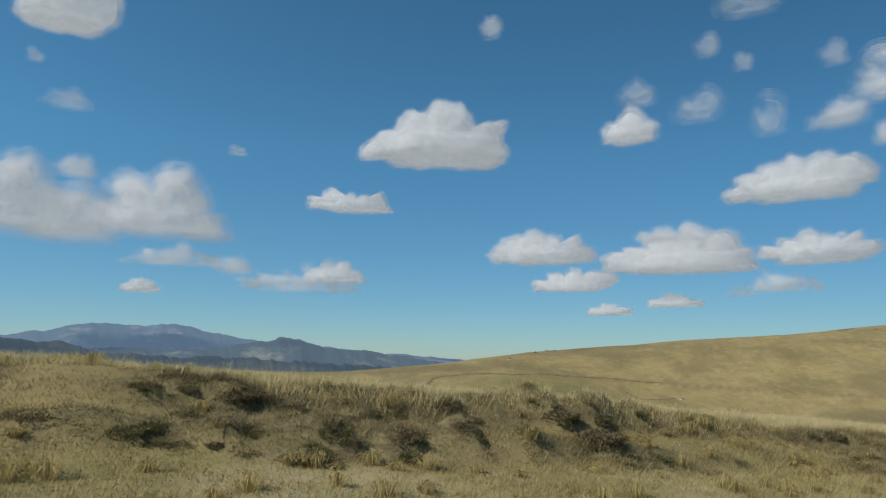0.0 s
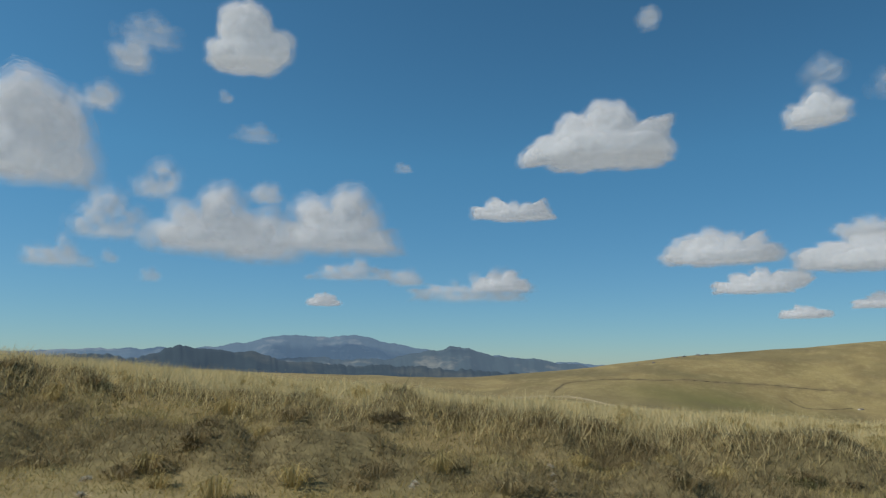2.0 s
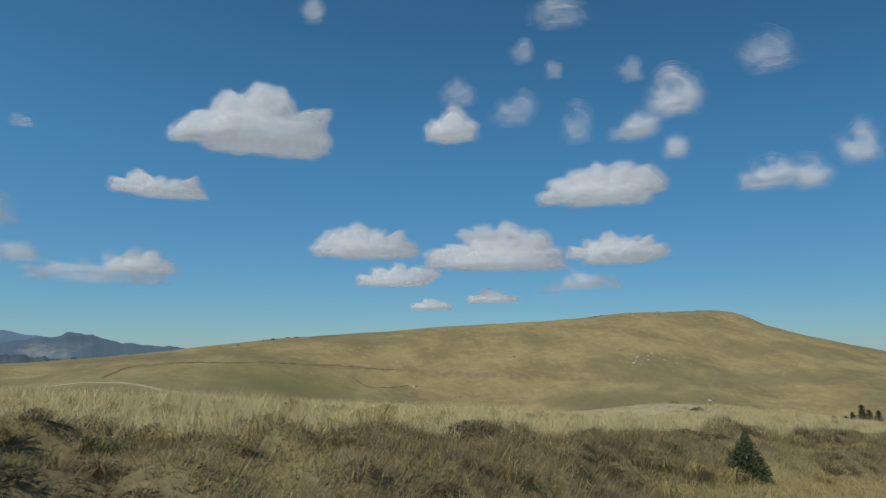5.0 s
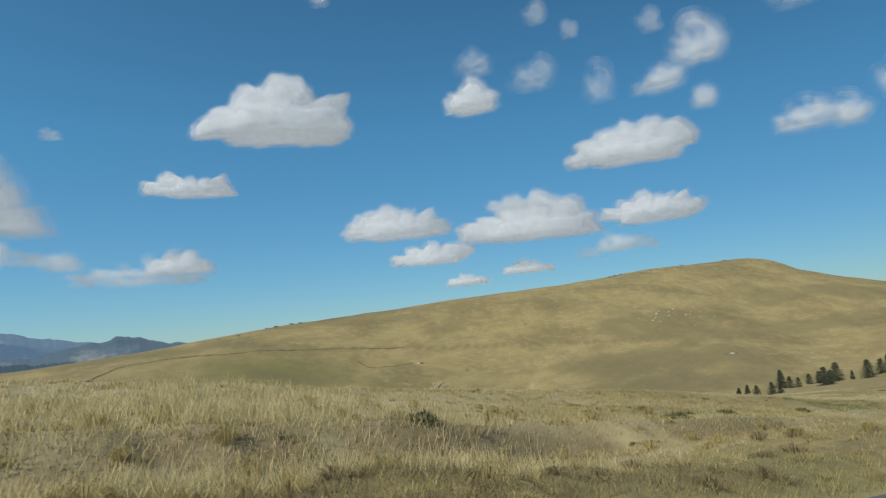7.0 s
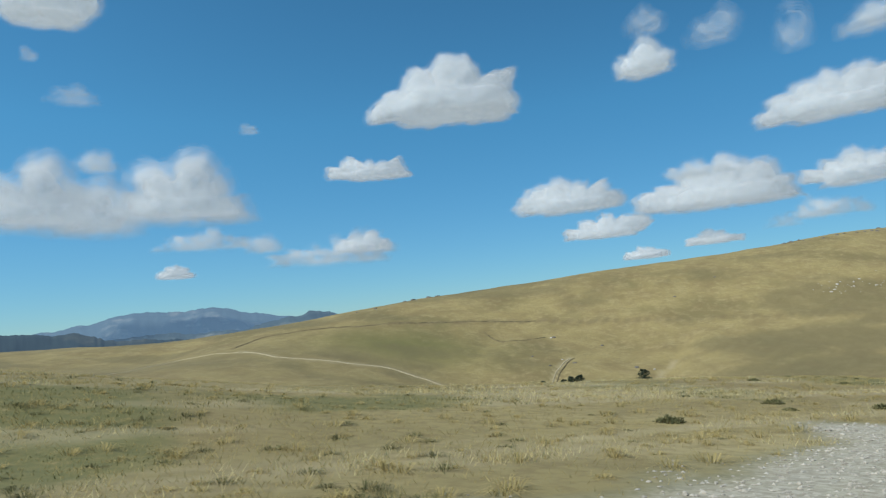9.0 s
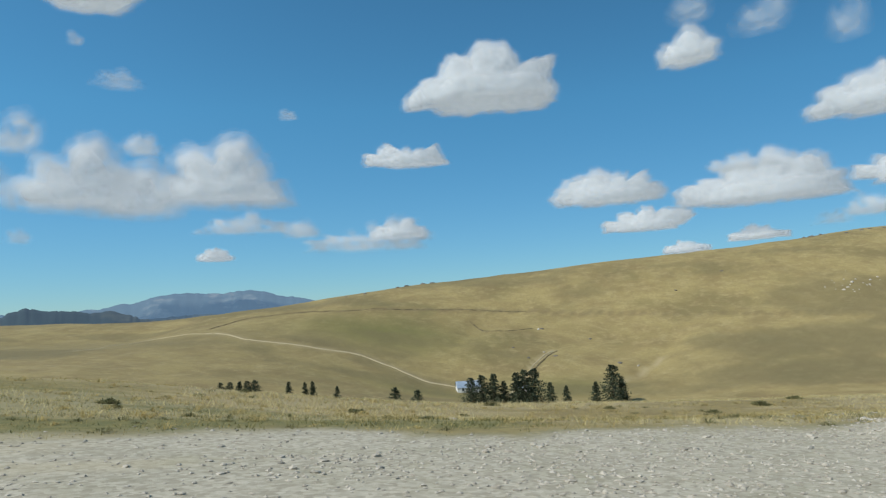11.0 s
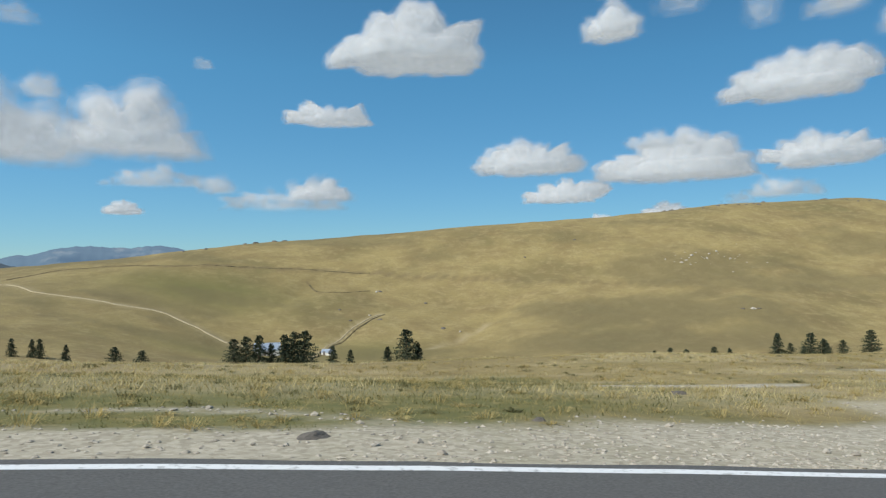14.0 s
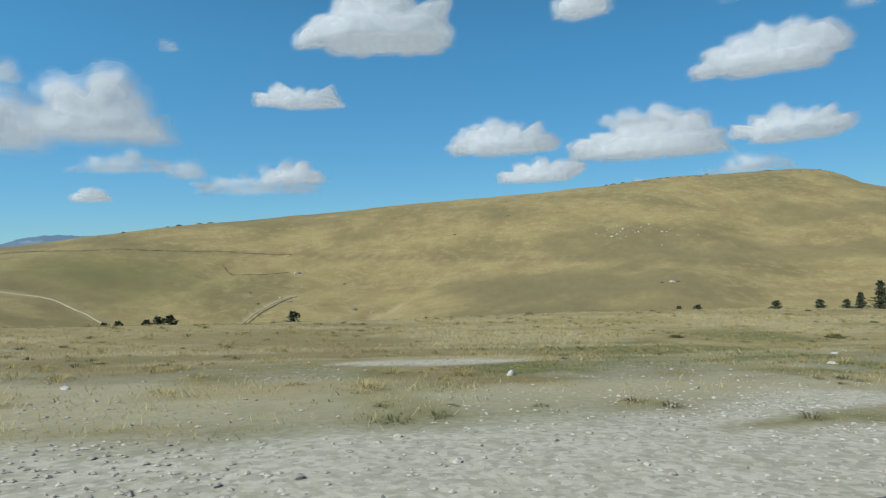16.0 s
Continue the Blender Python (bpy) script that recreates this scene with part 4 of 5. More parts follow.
def grass_field(name, label, n_tufts, per, u_rng, w_fn, tall, keep, material, rs, thick=0.006, spread=0.16, two=False, droop=0.0):
    u = rs.uniform(*u_rng, n_tufts)
    w = w_fn(n_tufts, u)
    v = edge_v(u) + w
    k = keep(u, v, w) > rs.uniform(0, 1, n_tufts)
    u, v = u[k], v[k]
    size = rs.uniform(0.6, 1.25, len(u)) * (1 + 0.35 * vnoise(flat3(u, v, 2.5)))
    u = np.repeat(u, per) + rs.normal(0, spread, len(u) * per)
    v = np.repeat(v, per) + rs.normal(0, spread, len(v) * per)
    size = np.repeat(size, per) * rs.uniform(0.6, 1.15, len(u))
    x, y = world_xy(u, v)
    z = land_z(u, v) - 0.02
    t = tall * size
    far = 1 + 0.05 * np.clip(v - 5, 0, 25)
    vv, f = sprigs(len(u), np.stack([x, y, z], -1), t, thick * far * rs.uniform(0.7, 1.4, len(u)), rs.uniform(0.1, 0.75, len(u)) + droop, rs, two)
    return tagged(new(name, mesh_of(name, vv, f, material)), label, "grass", kind="stuff")


rs = np.random.RandomState(3)
no_gravel = lambda u, v: 1 - np.where((u > 138), gravel_at(u, v), 0)
span = lambda lo, hi, p=1.6: (lambda n, u: lo + (hi - lo) * rs.uniform(0, 1, n) ** p)


def edge_fade(w):
    return smooth(0.15, 1.0, w)


streaks = lambda u, w: fbm(np.stack([u / 9, w / 1.8, 0 * u], -1), 4, 0.6)
bankside = lambda u: 1 - smooth(108, 150, u)
low_heath = lambda u, w: 1 - 0.85 * bankside(u) * smooth(-0.08, 0.15, heath_band(u, w)) * heath_zone(u, w)
behind = lambda lo, hi, p=1.0: (lambda n, u: bank_foot(u) + lo + (hi - lo) * rs.uniform(0, 1, n) ** p)
grass_field("dry_grass", "dry straw-coloured grass on the roadside bank", 46000, 12, (-22, 150), span(0.2, 15, 1.3), 0.13,
            lambda u, v, w: edge_fade(w) * (0.5 + 0.5 * smooth(-0.35, 0.3, fbm(flat3(u, v, 3.0), 3))) * low_heath(u, w), m_grass, rs, thick=0.005, droop=0.2)
grass_field("bank_turf", "dense tufted olive and straw turf on the bank", 70000, 9, (-14, 122), span(0.25, 6.5, 1.0), 0.09,
            lambda u, v, w: edge_fade(w) * low_heath(u, w), m_bank, rs, thick=0.006, spread=0.12, droop=0.2)
grass_field("grazed_grass", "short grazed straw-coloured pasture grass", 50000, 11, (112, 335), span(0.2, 26, 1.25), 0.085,
            lambda u, v, w: no_gravel(u, v) ** 3 * edge_fade(w) * (0.5 + 0.5 * smooth(-0.4, 0.3, fbm(flat3(u, v, 3.0), 3))), m_grass, rs, thick=0.0045, droop=0.4)
grass_field("crest_grass", "tall pale grass on the crest of the bank", 60000, 11, (-40, 132), behind(2.3, 13, 1.5), 0.27,
            lambda u, v, w: (0.55 + 0.45 * smooth(-0.35, 0.3, fbm(flat3(u, v, 3.0), 3))) * bankside(u), m_plume, rs, thick=0.0045, droop=0.1)
grass_field("pale_pasture", "patches of tall pale grass on the pasture", 30000, 12, (108, 335), lambda n, u: 3.0 + rs.uniform(0, 1, n) * rim(u) * 1.1, 0.13,
            lambda u, v, w: no_gravel(u, v) ** 3 * smooth(-0.15, 0.35, streaks(u, w)), m_plume, rs, thick=0.005, droop=0.3)
grass_field("green_grass", "short olive-green turf at the foot of the bank", 30000, 11, (-22, 335), span(0.2, 14), 0.07,
            lambda u, v, w: no_gravel(u, v) ** 2 * edge_fade(w) * low_heath(u, w) * smooth(-0.1, 0.5, fbm(flat3(u, v, 6.0), 3) + 0.5 * np.exp(-(((u - 26) / 10) ** 2))), m_turf, rs, thick=0.007)
grass_field("heath_cover", "low brown heath and withered sprigs on the bank", 80000, 13, (-22, 132), behind(-0.6, 4.2), 0.13,
            lambda u, v, w: heath_zone(u, w) * smooth(-0.25, 0.12, heath_band(u, w)) * bankside(u), m_heather, rs, thick=0.0042, spread=0.12, droop=0.3)


def tussocks(name, label, n, u_rng, w_fn, reach, tall, blades, keep, material, rs):
    """Fountains of bent blades over dark roots."""
    u = rs.uniform(*u_rng, n)
    v = edge_v(u) + w_fn(n, u)
    k = keep(u, v, v - edge_v(u)) > rs.uniform(0, 1, n)
    u, v = u[k], v[k]
    n = len(u)
    size = rs.uniform(0.55, 1.3, n)
    x, y = world_xy(u, v)
    root = np.stack([x, y, land_z(u, v) - 0.03], -1)
    a = rs.uniform(0, 2 * np.pi, (n, blades))
    out = np.sqrt(rs.uniform(0, 1, (n, blades)))
    away = np.stack([np.cos(a), np.sin(a), 0 * a], -1)
    side = np.stack([-np.sin(a), np.cos(a), 0 * a], -1)
    rc, tl = (size * reach)[:, None, None], (size * tall)[:, None, None]
    up = np.array([0, 0, 1.0])
    p0 = root[:, None] + away * rc * 0.35 * out[..., None]
    p1 = p0 + away * rc * 0.35 * out[..., None] + up * tl * (0.95 - 0.35 * out[..., None])
    p2 = p0 + away * rc * (0.25 + 0.75 * out[..., None]) + up * tl * (1.1 - 0.95 * out[..., None] ** 2) * rs.uniform(0.6, 1.1, (n, blades, 1))
    th = 0.0045
    vv = np.stack([p0 - side * th, p0 + side * th, p1 + side * th, p1 - side * th, p2], 2).reshape(-1, 3)
    i = np.arange(n * blades)[:, None] * 5
    return tagged(new(name, mesh_of(name, vv, np.concatenate([i + [0, 1, 2], i + [0, 2, 3], i + [3, 2, 4]]), material)), label, "grass", kind="stuff")


on_bank = lambda u, v, w: smooth(1.0, 2.2, w) * bankside(u)
tussocks("straw_tussock", "straw-coloured grass tussocks on the bank", 2000, (-22, 140), lambda n, u: rs.uniform(0.8, 11, n), 0.26, 0.25, 80, lambda u, v, w: on_bank(u, v, w) * (1 - 0.8 * smooth(-0.05, 0.2, heath_band(u, w))), m_grass, rs)
tussocks("brown_tussock", "withered brown tussocks on the bank", 1300, (-22, 136), behind(-0.4, 4), 0.28, 0.17, 80, lambda u, v, w: on_bank(u, v, w) * smooth(-0.1, 0.2, heath_band(u, w)), m_heather, rs)
tussocks("pasture_tussock", "low pale tussocks on the pasture", 3200, (112, 330), lambda n, u: rs.uniform(1, 2, n) + rs.uniform(0, 1, n) ** 1.3 * rim(u), 0.30, 0.13, 36, lambda u, v, w: no_gravel(u, v) ** 4, m_grass, rs)
tussocks("olive_tussock", "low olive-brown tussocks on the pasture", 2600, (112, 330), lambda n, u: rs.uniform(0.8, 2, n) + rs.uniform(0, 1, n) ** 1.5 * rim(u), 0.24, 0.10, 34, lambda u, v, w: no_gravel(u, v) ** 3 * smooth(-0.3, 0.3, fbm(flat3(u, v, 5.0), 3)), m_sage, rs)


def bush_mesh(name, rs, wide, high, n, leaf, material, cone=0.0, upright=0.7, slim=0.26):
    """A heap of small leaf-like sprigs with gaps and an uneven outline."""
    a, e = rs.uniform(0, 2 * np.pi, n), rs.uniform(0, 1, n)
    rr = rs.uniform(0.25, 1, n) ** 0.45
    dirs = np.stack([np.cos(a) * np.sqrt(1 - e * e), np.sin(a) * np.sqrt(1 - e * e), e], -1)
    lump = 1 + 0.34 * fbm(dirs * 2.3 + rs.uniform(0, 50), 3)
    p = dirs * (rr * lump)[:, None] * (wide / 2, wide / 2, high)
    if cone:
        p[:, :2] *= np.clip(1 - cone * p[:, 2:3] / high, 0.08, 1)
    t = rs.normal(0, 1, (n, 3)) * (1, 1, 0.6) + dirs * 0.9 + (0, 0, upright)
    t /= np.linalg.norm(t, axis=1)[:, None]
    s = np.cross(t, rs.normal(0, 1, (n, 3)))
    s /= np.linalg.norm(s, axis=1)[:, None]
    ln = leaf * rs.uniform(0.6, 1.5, n)[:, None]
    v = np.stack([p - t * ln * 0.4, p + s * ln * slim, p + t * ln, p - s * ln * slim], 1).reshape(-1, 3)
    v[:, 2] = np.maximum(v[:, 2], -0.05)
    i = np.arange(n)[:, None] * 4
    return mesh_of(name, v, np.concatenate([i + [0, 1, 2, 3]]), material)


def twigs(name, rs, wide, high, n, material):
    a = rs.uniform(0, 2 * np.pi, n)
    tip = np.stack([np.cos(a) * wide * 0.4, np.sin(a) * wide * 0.4, high * rs.uniform(0.5, 0.95, n)], -1) * rs.uniform(0.5, 1, (n, 1))
    s = np.stack([-np.sin(a), np.cos(a), 0 * a], -1) * 0.012
    q = np.zeros((n, 3)) + tip * 0.02
    v = np.stack([q - s, q + s, tip + s * 0.3, tip - s * 0.3, q + (0, 0, 0.02), tip + (0, 0, 0.01)], 1).reshape(-1, 3)
    i = np.arange(n)[:, None] * 6
    return mesh_of(name, v, np.concatenate([i + [0, 1, 2, 3], i + [0, 4, 5, 3], i + [4, 1, 2, 5]]), material)


def bush(name, label, category, group, seed, wide, high, n, leaf, material, cone=0.0):
    rs_ = np.random.RandomState(seed)
    ob = holder(name, Matrix.Identity(4), label=label, category=category, group=group)
    part("foliage", bush_mesh("foliage", rs_, wide, high, n, leaf, material, cone), ob)
    part("branchwork", twigs("branchwork", rs_, wide, high, 26, m_bark), ob, "thin brown twigs")
    return ob


def settle(ob, m):
    ob.matrix_basis = m
    return ob


rnd = random.Random(11)
heathers = [bush("heather_clump", word + " on the grassy bank", "shrub", "heather clumps", 40 + k, w_, h_, n_, 0.055, m_) for k, (w_, h_, n_, m_, word) in enumerate((
    (1.5, 0.25, 2400, m_shrub, "dark brown heather clump"), (1.0, 0.23, 1600, m_sage, "dull olive heath shrub"), (2.0, 0.28, 3200, m_shrub, "broad dark brown heather clump"), (0.8, 0.18, 1100, m_shrub, "small withered brown heather clump"), (1.3, 0.26, 2000, m_sage, "rounded olive-green heath shrub")))]
spots = []
while len(spots) < 300:
    u = rnd.uniform(-20, 124) if len(spots) < 210 else rnd.uniform(-6, 22)
    w = float(bank_foot(np.array([u]))[0]) + rnd.uniform(-0.1, 2.5)
    if float(heath_band(np.array([u]), np.array([w]))[0]) < 0.0:
        continue
    if 20 < u < 40 and rnd.random() < 0.3:
        continue
    spots.append((u, w, rnd.uniform(0, 6.28), rnd.uniform(0.45, 1.0)))
for k in range(54):
    u = rnd.uniform(120, 153)
    spots.append((u, rnd.uniform(1.3, 2.6) if k % 3 == 0 and 130 < u < 150 else rnd.uniform(2.5, 9), rnd.uniform(0, 6.28), rnd.uniform(0.25, 0.5)))
for k, (u, w, a, s) in enumerate(spots):
    src = heathers[k % 5]
    m = on_ground(u, float(edge_v(np.array([u]))[0]) + w, a, s, 0.09)
    settle(src, m) if k < 5 else copy_thing(src, m)
for src in heathers:
    src.scale = (1, 1, 1)

# low dark tussocks on the open side
tussock = bush("grass_tussock", "low dark-rooted grass tussock", "grass tussock", "grass tussocks", 61, 0.7, 0.16, 700, 0.06, m_sage)
settle(tussock, on_ground(150, 14, 0, 1, 0.04))
for k in range(90):
    u = rnd.uniform(118, 330)
    w = rnd.uniform(3, float(rim(np.array([u]))[0]) + 3)
    v = float(edge_v(np.array([u]))[0]) + w
    if float(gravel_at(np.array([u]), np.array([v]))[0]) < 0.1 and not 255 < u < 300:
        copy_thing(tussock, on_ground(u, v, rnd.uniform(0, 6), rnd.uniform(0.5, 1.3), 0.05))


def eye_at(t_u, bearing, dist):
    """A plan place: from the lane at t_u, at that bearing left of +y, dist metres off."""
    x, y = world_xy(t_u, float(lane_v(np.array([t_u]))[0]))
    return x - math.sin(radians(bearing)) * dist, y + math.cos(radians(bearing)) * dist


def bush_at(src, place, turn, size):
    m = at_ground(*place, turn, size, 0.05)
    return settle(src, m) if src.matrix_basis.translation.length < 1e-6 else copy_thing(src, m)


juniper = bush("juniper_bush", "low dark green spreading juniper bush", "bush", "juniper bushes", 71, 2.0, 0.42, 8000, 0.04, m_juniper)
for t_u, bear, dist, size in ((25.9, 19.5, 7.8, 0.6), (25.9, 25, 8.2, 0.5), (43.3, 2.6, 7.8, 1.45), (48.5, 10, 8.3, 1.1), (60.9, 24.8, 7.9, 0.85), (158.5, -14.5, 21, 0.35), (200.1, 28.5, 16, 0.4), (200.1, 26, 17, 0.3)):
    bush_at(juniper, eye_at(t_u, bear, dist), dist, size)
cone = bush("juniper_shrub", "dark green upright conical juniper shrub", "shrub", "", 72, 1.15, 1.0, 8000, 0.04, m_juniper, 0.62)
bush_at(cone, eye_at(87.6, -37.5, 12.4), 0.3, 0.68)


def thistle(name, seed, tall, heads):
    r = np.random.RandomState(seed)
    ob = holder(name, Matrix.Identity(4), label="withered thistle with pale downy heads beside the road", category="thistle", group="roadside thistles")
    stems, fl = [], []
    for k in range(heads):
        a = r.uniform(0, 6.28)
        tip = np.array([math.cos(a) * tall * 0.11, math.sin(a) * tall * 0.11, 1.0 * tall]) * (r.uniform(0.62, 1) if k else 1)
        q = np.array([0, 0, tip[2] * 0.35]) if k else np.zeros(3)
        s = np.cross(tip - q, (0, 0, 1.0) if k else (1.0, 0, 0))
        s = s / (np.linalg.norm(s) + 1e-6) * 0.003
        w2 = np.cross(s, tip - q)
        w2 = w2 / (np.linalg.norm(w2) + 1e-6) * 0.003
        stems.append(np.array([q - s, q + s, tip + s, tip - s, q - w2, q + w2, tip + w2, tip - w2]))
        fl.append(tip)
    v = np.concatenate(stems)
    i = np.arange(heads)[:, None] * 8
    part("stem", mesh_of("stem", v, np.concatenate([i + [0, 1, 2, 3], i + [4, 5, 6, 7]]), m_stem), ob)
    for tip in fl:
        n = 90
        d = r.normal(0, 1, (n, 3))
        d /= np.linalg.norm(d, axis=1)[:, None]
        d[:, 2] = np.abs(d[:, 2]) * 1.1
        c = tip + d * 0.030 * r.uniform(0.3, 1, (n, 1))
        s = np.cross(d, r.normal(0, 1, (n, 3)))
        s = s / np.linalg.norm(s, axis=1)[:, None] * 0.009
        vv = np.stack([c - s, c + s, c + d * 0.02], 1).reshape(-1, 3)
        part("flower_head", mesh_of("flower_head", vv, np.arange(3 * n).reshape(-1, 3), m_fluff), ob, "pale downy seed head")
    lf = r.uniform(0.1, 0.7, 22)
    a = r.uniform(0, 6.28, 22)
    root = np.stack([0 * a, 0 * a, lf * tall], -1)
    d = np.stack([np.cos(a), np.sin(a), 0.4 + 0 * a], -1) * 0.13
    s = np.stack([-np.sin(a), np.cos(a), 0 * a], -1) * 0.02
    vv = np.stack([root, root + d * 0.5 + s, root + d, root + d * 0.5 - s], 1).reshape(-1, 3)
    part("foliage", mesh_of("foliage", vv, np.arange(88).reshape(-1, 4), m_stem), ob, "withered spiny leaves")
    return ob


thistles = [thistle("thistle", 80, 0.55, 4), thistle("thistle", 81, 0.4, 3), thistle("thistle", 82, 1.25, 9)]
settle(thistles[2], on_ground(42.35, 5.15, 0.6, 1.14))
copy_thing(thistles[2], on_ground(42.75, 5.0, 2.0, 0.9))
for k, (u, w) in enumerate([(29.5, 1.4), (28.2, 2.2), (27, 3.0), (25.5, 2.8), (24.2, 2.4), (22, 2.6), (20.4, 3.4), (31, 2.0), (33, 1.2), (35.5, 1.7), (37, 2.3), (52, 1.6), (53.4, 1.2), (54.2, 1.9), (56, 1.4), (57, 2.4), (30, 1.0)]):
    src = thistles[k % 2]
    m = on_ground(u, float(edge_v(np.array([u]))[0]) + w, k * 1.3, 0.75 + 0.07 * (k % 5))
    settle(src, m) if k < 2 else copy_thing(src, m)

# a dead pale sapling
sap = holder("dead_sapling", at_ground(*eye_at(87.6, 3.3, 9.6), 0.2, 0.5), label="leaning pale dead sapling with two bare twigs", category="sapling")
bm = bmesh.new()
for a, b_, r in (((0, 0, 0), (0.10, 0, 0.85), 0.016), ((0.10, 0, 0.85), (0.30, 0.05, 1.35), 0.011), ((0.08, 0, 0.7), (-0.12, 0.02, 1.0), 0.008), ((0.16, 0, 1.0), (0.34, 0, 1.12), 0.007)):
    a, b_ = Vector(a), Vector(b_)
    q = (b_ - a).to_track_quat("Z", "Y").to_matrix().to_4x4()
    bmesh.ops.create_cone(bm, segments=6, radius1=r, radius2=r * 0.5, depth=(b_ - a).length, cap_ends=True, matrix=Matrix.Translation((a + b_) / 2) @ q)
part("stem", bm_mesh("stem", bm, m_stem), sap)


# ---- spruces in the valley ----
def spruce(seed, tall, wide):
    r = np.random.RandomState(seed)
    ob = holder("spruce_tree", Matrix.Identity(4), label="dark green spruce standing in the dry valley meadow", category="tree", group="valley spruces")
    bm = bmesh.new()
    bmesh.ops.create_cone(bm, segments=8, radius1=tall * 0.022, radius2=tall * 0.003, depth=tall * 0.97, cap_ends=True, matrix=Matrix.Translation((0, 0, tall * 0.475)))
    part("trunk", bm_mesh("trunk", bm, m_bark), ob, "brown trunk")
    vv, ff, n0 = [], [], 0
    z = tall * 0.05
    while z < tall * 0.985:
        s = z / tall
        reach = wide * 0.5 * (1 - s) ** 0.75 * r.uniform(0.8, 1.12) + 0.05
        for k in range(int(7 + 7 * (1 - s))):
            a = r.uniform(0, 6.28)
            ln = reach * r.uniform(0.6, 1.15)
            out = np.array([math.cos(a), math.sin(a), -0.28 + 0.5 * s])
            for j in range(7):
                q = np.array([0, 0, z]) + out * ln * (j + 0.6) / 7 + r.normal(0, 0.05, 3) * tall * 0.08
                d = out + r.normal(0, 0.5, 3) + (0, 0, -0.35)
                d = d / np.linalg.norm(d) * tall * 0.045 * r.uniform(0.7, 1.4)
                sd = np.cross(d, r.normal(0, 1, 3))
                sd = sd / (np.linalg.norm(sd) + 1e-6) * tall * 0.020
                vv += [q - sd * 0.4, q + d * 0.5 + sd, q + d, q + d * 0.5 - sd]
                ff.append((n0, n0 + 1, n0 + 2, n0 + 3))
                n0 += 4
        z += tall * 0.035
    part("crown", mesh_of("crown", np.array(vv), np.array(ff), m_spruce), ob)
    return ob


kinds = [spruce(90, 10, 7.8), spruce(91, 10, 11.5), spruce(92, 10, 6.6)]
TREES = [(202, 362, 15.5, 1), (195, 360, 8.5, 0), (206, 367, 10, 2), (168, 328, 13, 1), (165, 327, 12, 0), (171, 329, 13.5, 1), (157, 325, 11.5, 0), (153, 325, 11, 1), (149, 324, 10, 1), (160.5, 327, 9, 2), (177, 346, 8.5, 0), (183, 348, 7.5, 2),
         (130, 286, 7.5, 1), (136.5, 288, 7, 1), (107, 302, 5.5, 2), (98, 304, 6, 0), (95, 305, 5.6, 2), (90, 303, 5.6, 0), (88, 281, 6.6, 1), (85.5, 281, 6.2, 1), (83, 281, 5.8, 0), (80.5, 280, 5.5, 1), (78, 279, 5.2, 1)]
RIGHT = [(279, 305, 5.6, 0), (284, 306.5, 6, 0), (289, 307.5, 5.2, 1), (298, 310, 5.6, 1), (303, 311, 5, 2), (339, 358, 9.5, 0), (343.5, 357.5, 6, 1), (348, 357, 5, 1), (330, 317, 8.5, 1), (335.5, 320, 6.5, 1), (360, 364, 5.5, 1), (366, 364, 6.5, 1), (376, 363, 10, 1), (381, 358, 5, 2), (386, 353, 9.5, 1), (397, 356, 8, 1), (402, 356, 9.5, 0), (410, 357, 12.5, 0), (418, 360, 9, 1), (427, 362, 8, 1)]
for k, (x, y, tall, kind) in enumerate(TREES + RIGHT):
    src = kinds[kind]
    m = at_ground(x, y, k * 1.7, tall / 10, 0.15)
    if src.matrix_basis.translation.length < 1e-6:
        m0 = m.copy()
        src.matrix_basis = m0
    else:
        loc, rot, _ = m.decompose()
        c_ = copy_thing(src, Matrix.LocRotScale(loc, rot, None))
        c_.scale = (tall / 10,) * 3


# ---- the hut ----
m_tin, nt, b = mat("weathered_tin", 0.45)
b.inputs["Metallic"].default_value = 0.35
nt.links.new(ramp(nt, noise_tex(nt, 0.8, 4), (0.35, (0.30, 0.36, 0.43)), (0.7, (0.44, 0.50, 0.57))), b.inputs["Base Color"])
m_wash, nt, b = mat("whitewash", 0.9)
nt.links.new(ramp(nt, noise_tex(nt, 1.2, 5), (0.3, (0.50, 0.48, 0.42)), (0.65, (0.74, 0.72, 0.66))), b.inputs["Base Color"])
m_plank, nt, b = mat("grey_plank", 0.85)
nt.links.new(ramp(nt, noise_tex(nt, 3, 4, 0.6, (1, 1, 6)), (0.3, (0.10, 0.08, 0.06)), (0.7, (0.20, 0.165, 0.13))), b.inputs["Base Color"])
m_pane, nt, b = mat("dark_glass", 0.1)
b.inputs["Base Color"].default_value = (0.03, 0.035, 0.04, 1)


def box(bm, cx, cy, cz, sx, sy, sz, m=None):
    g = bmesh.ops.create_cube(bm, size=1, matrix=(m or Matrix()) @ Matrix.Translation((cx, cy, cz)) @ Matrix.Diagonal((sx, sy, sz, 1)))
    return g


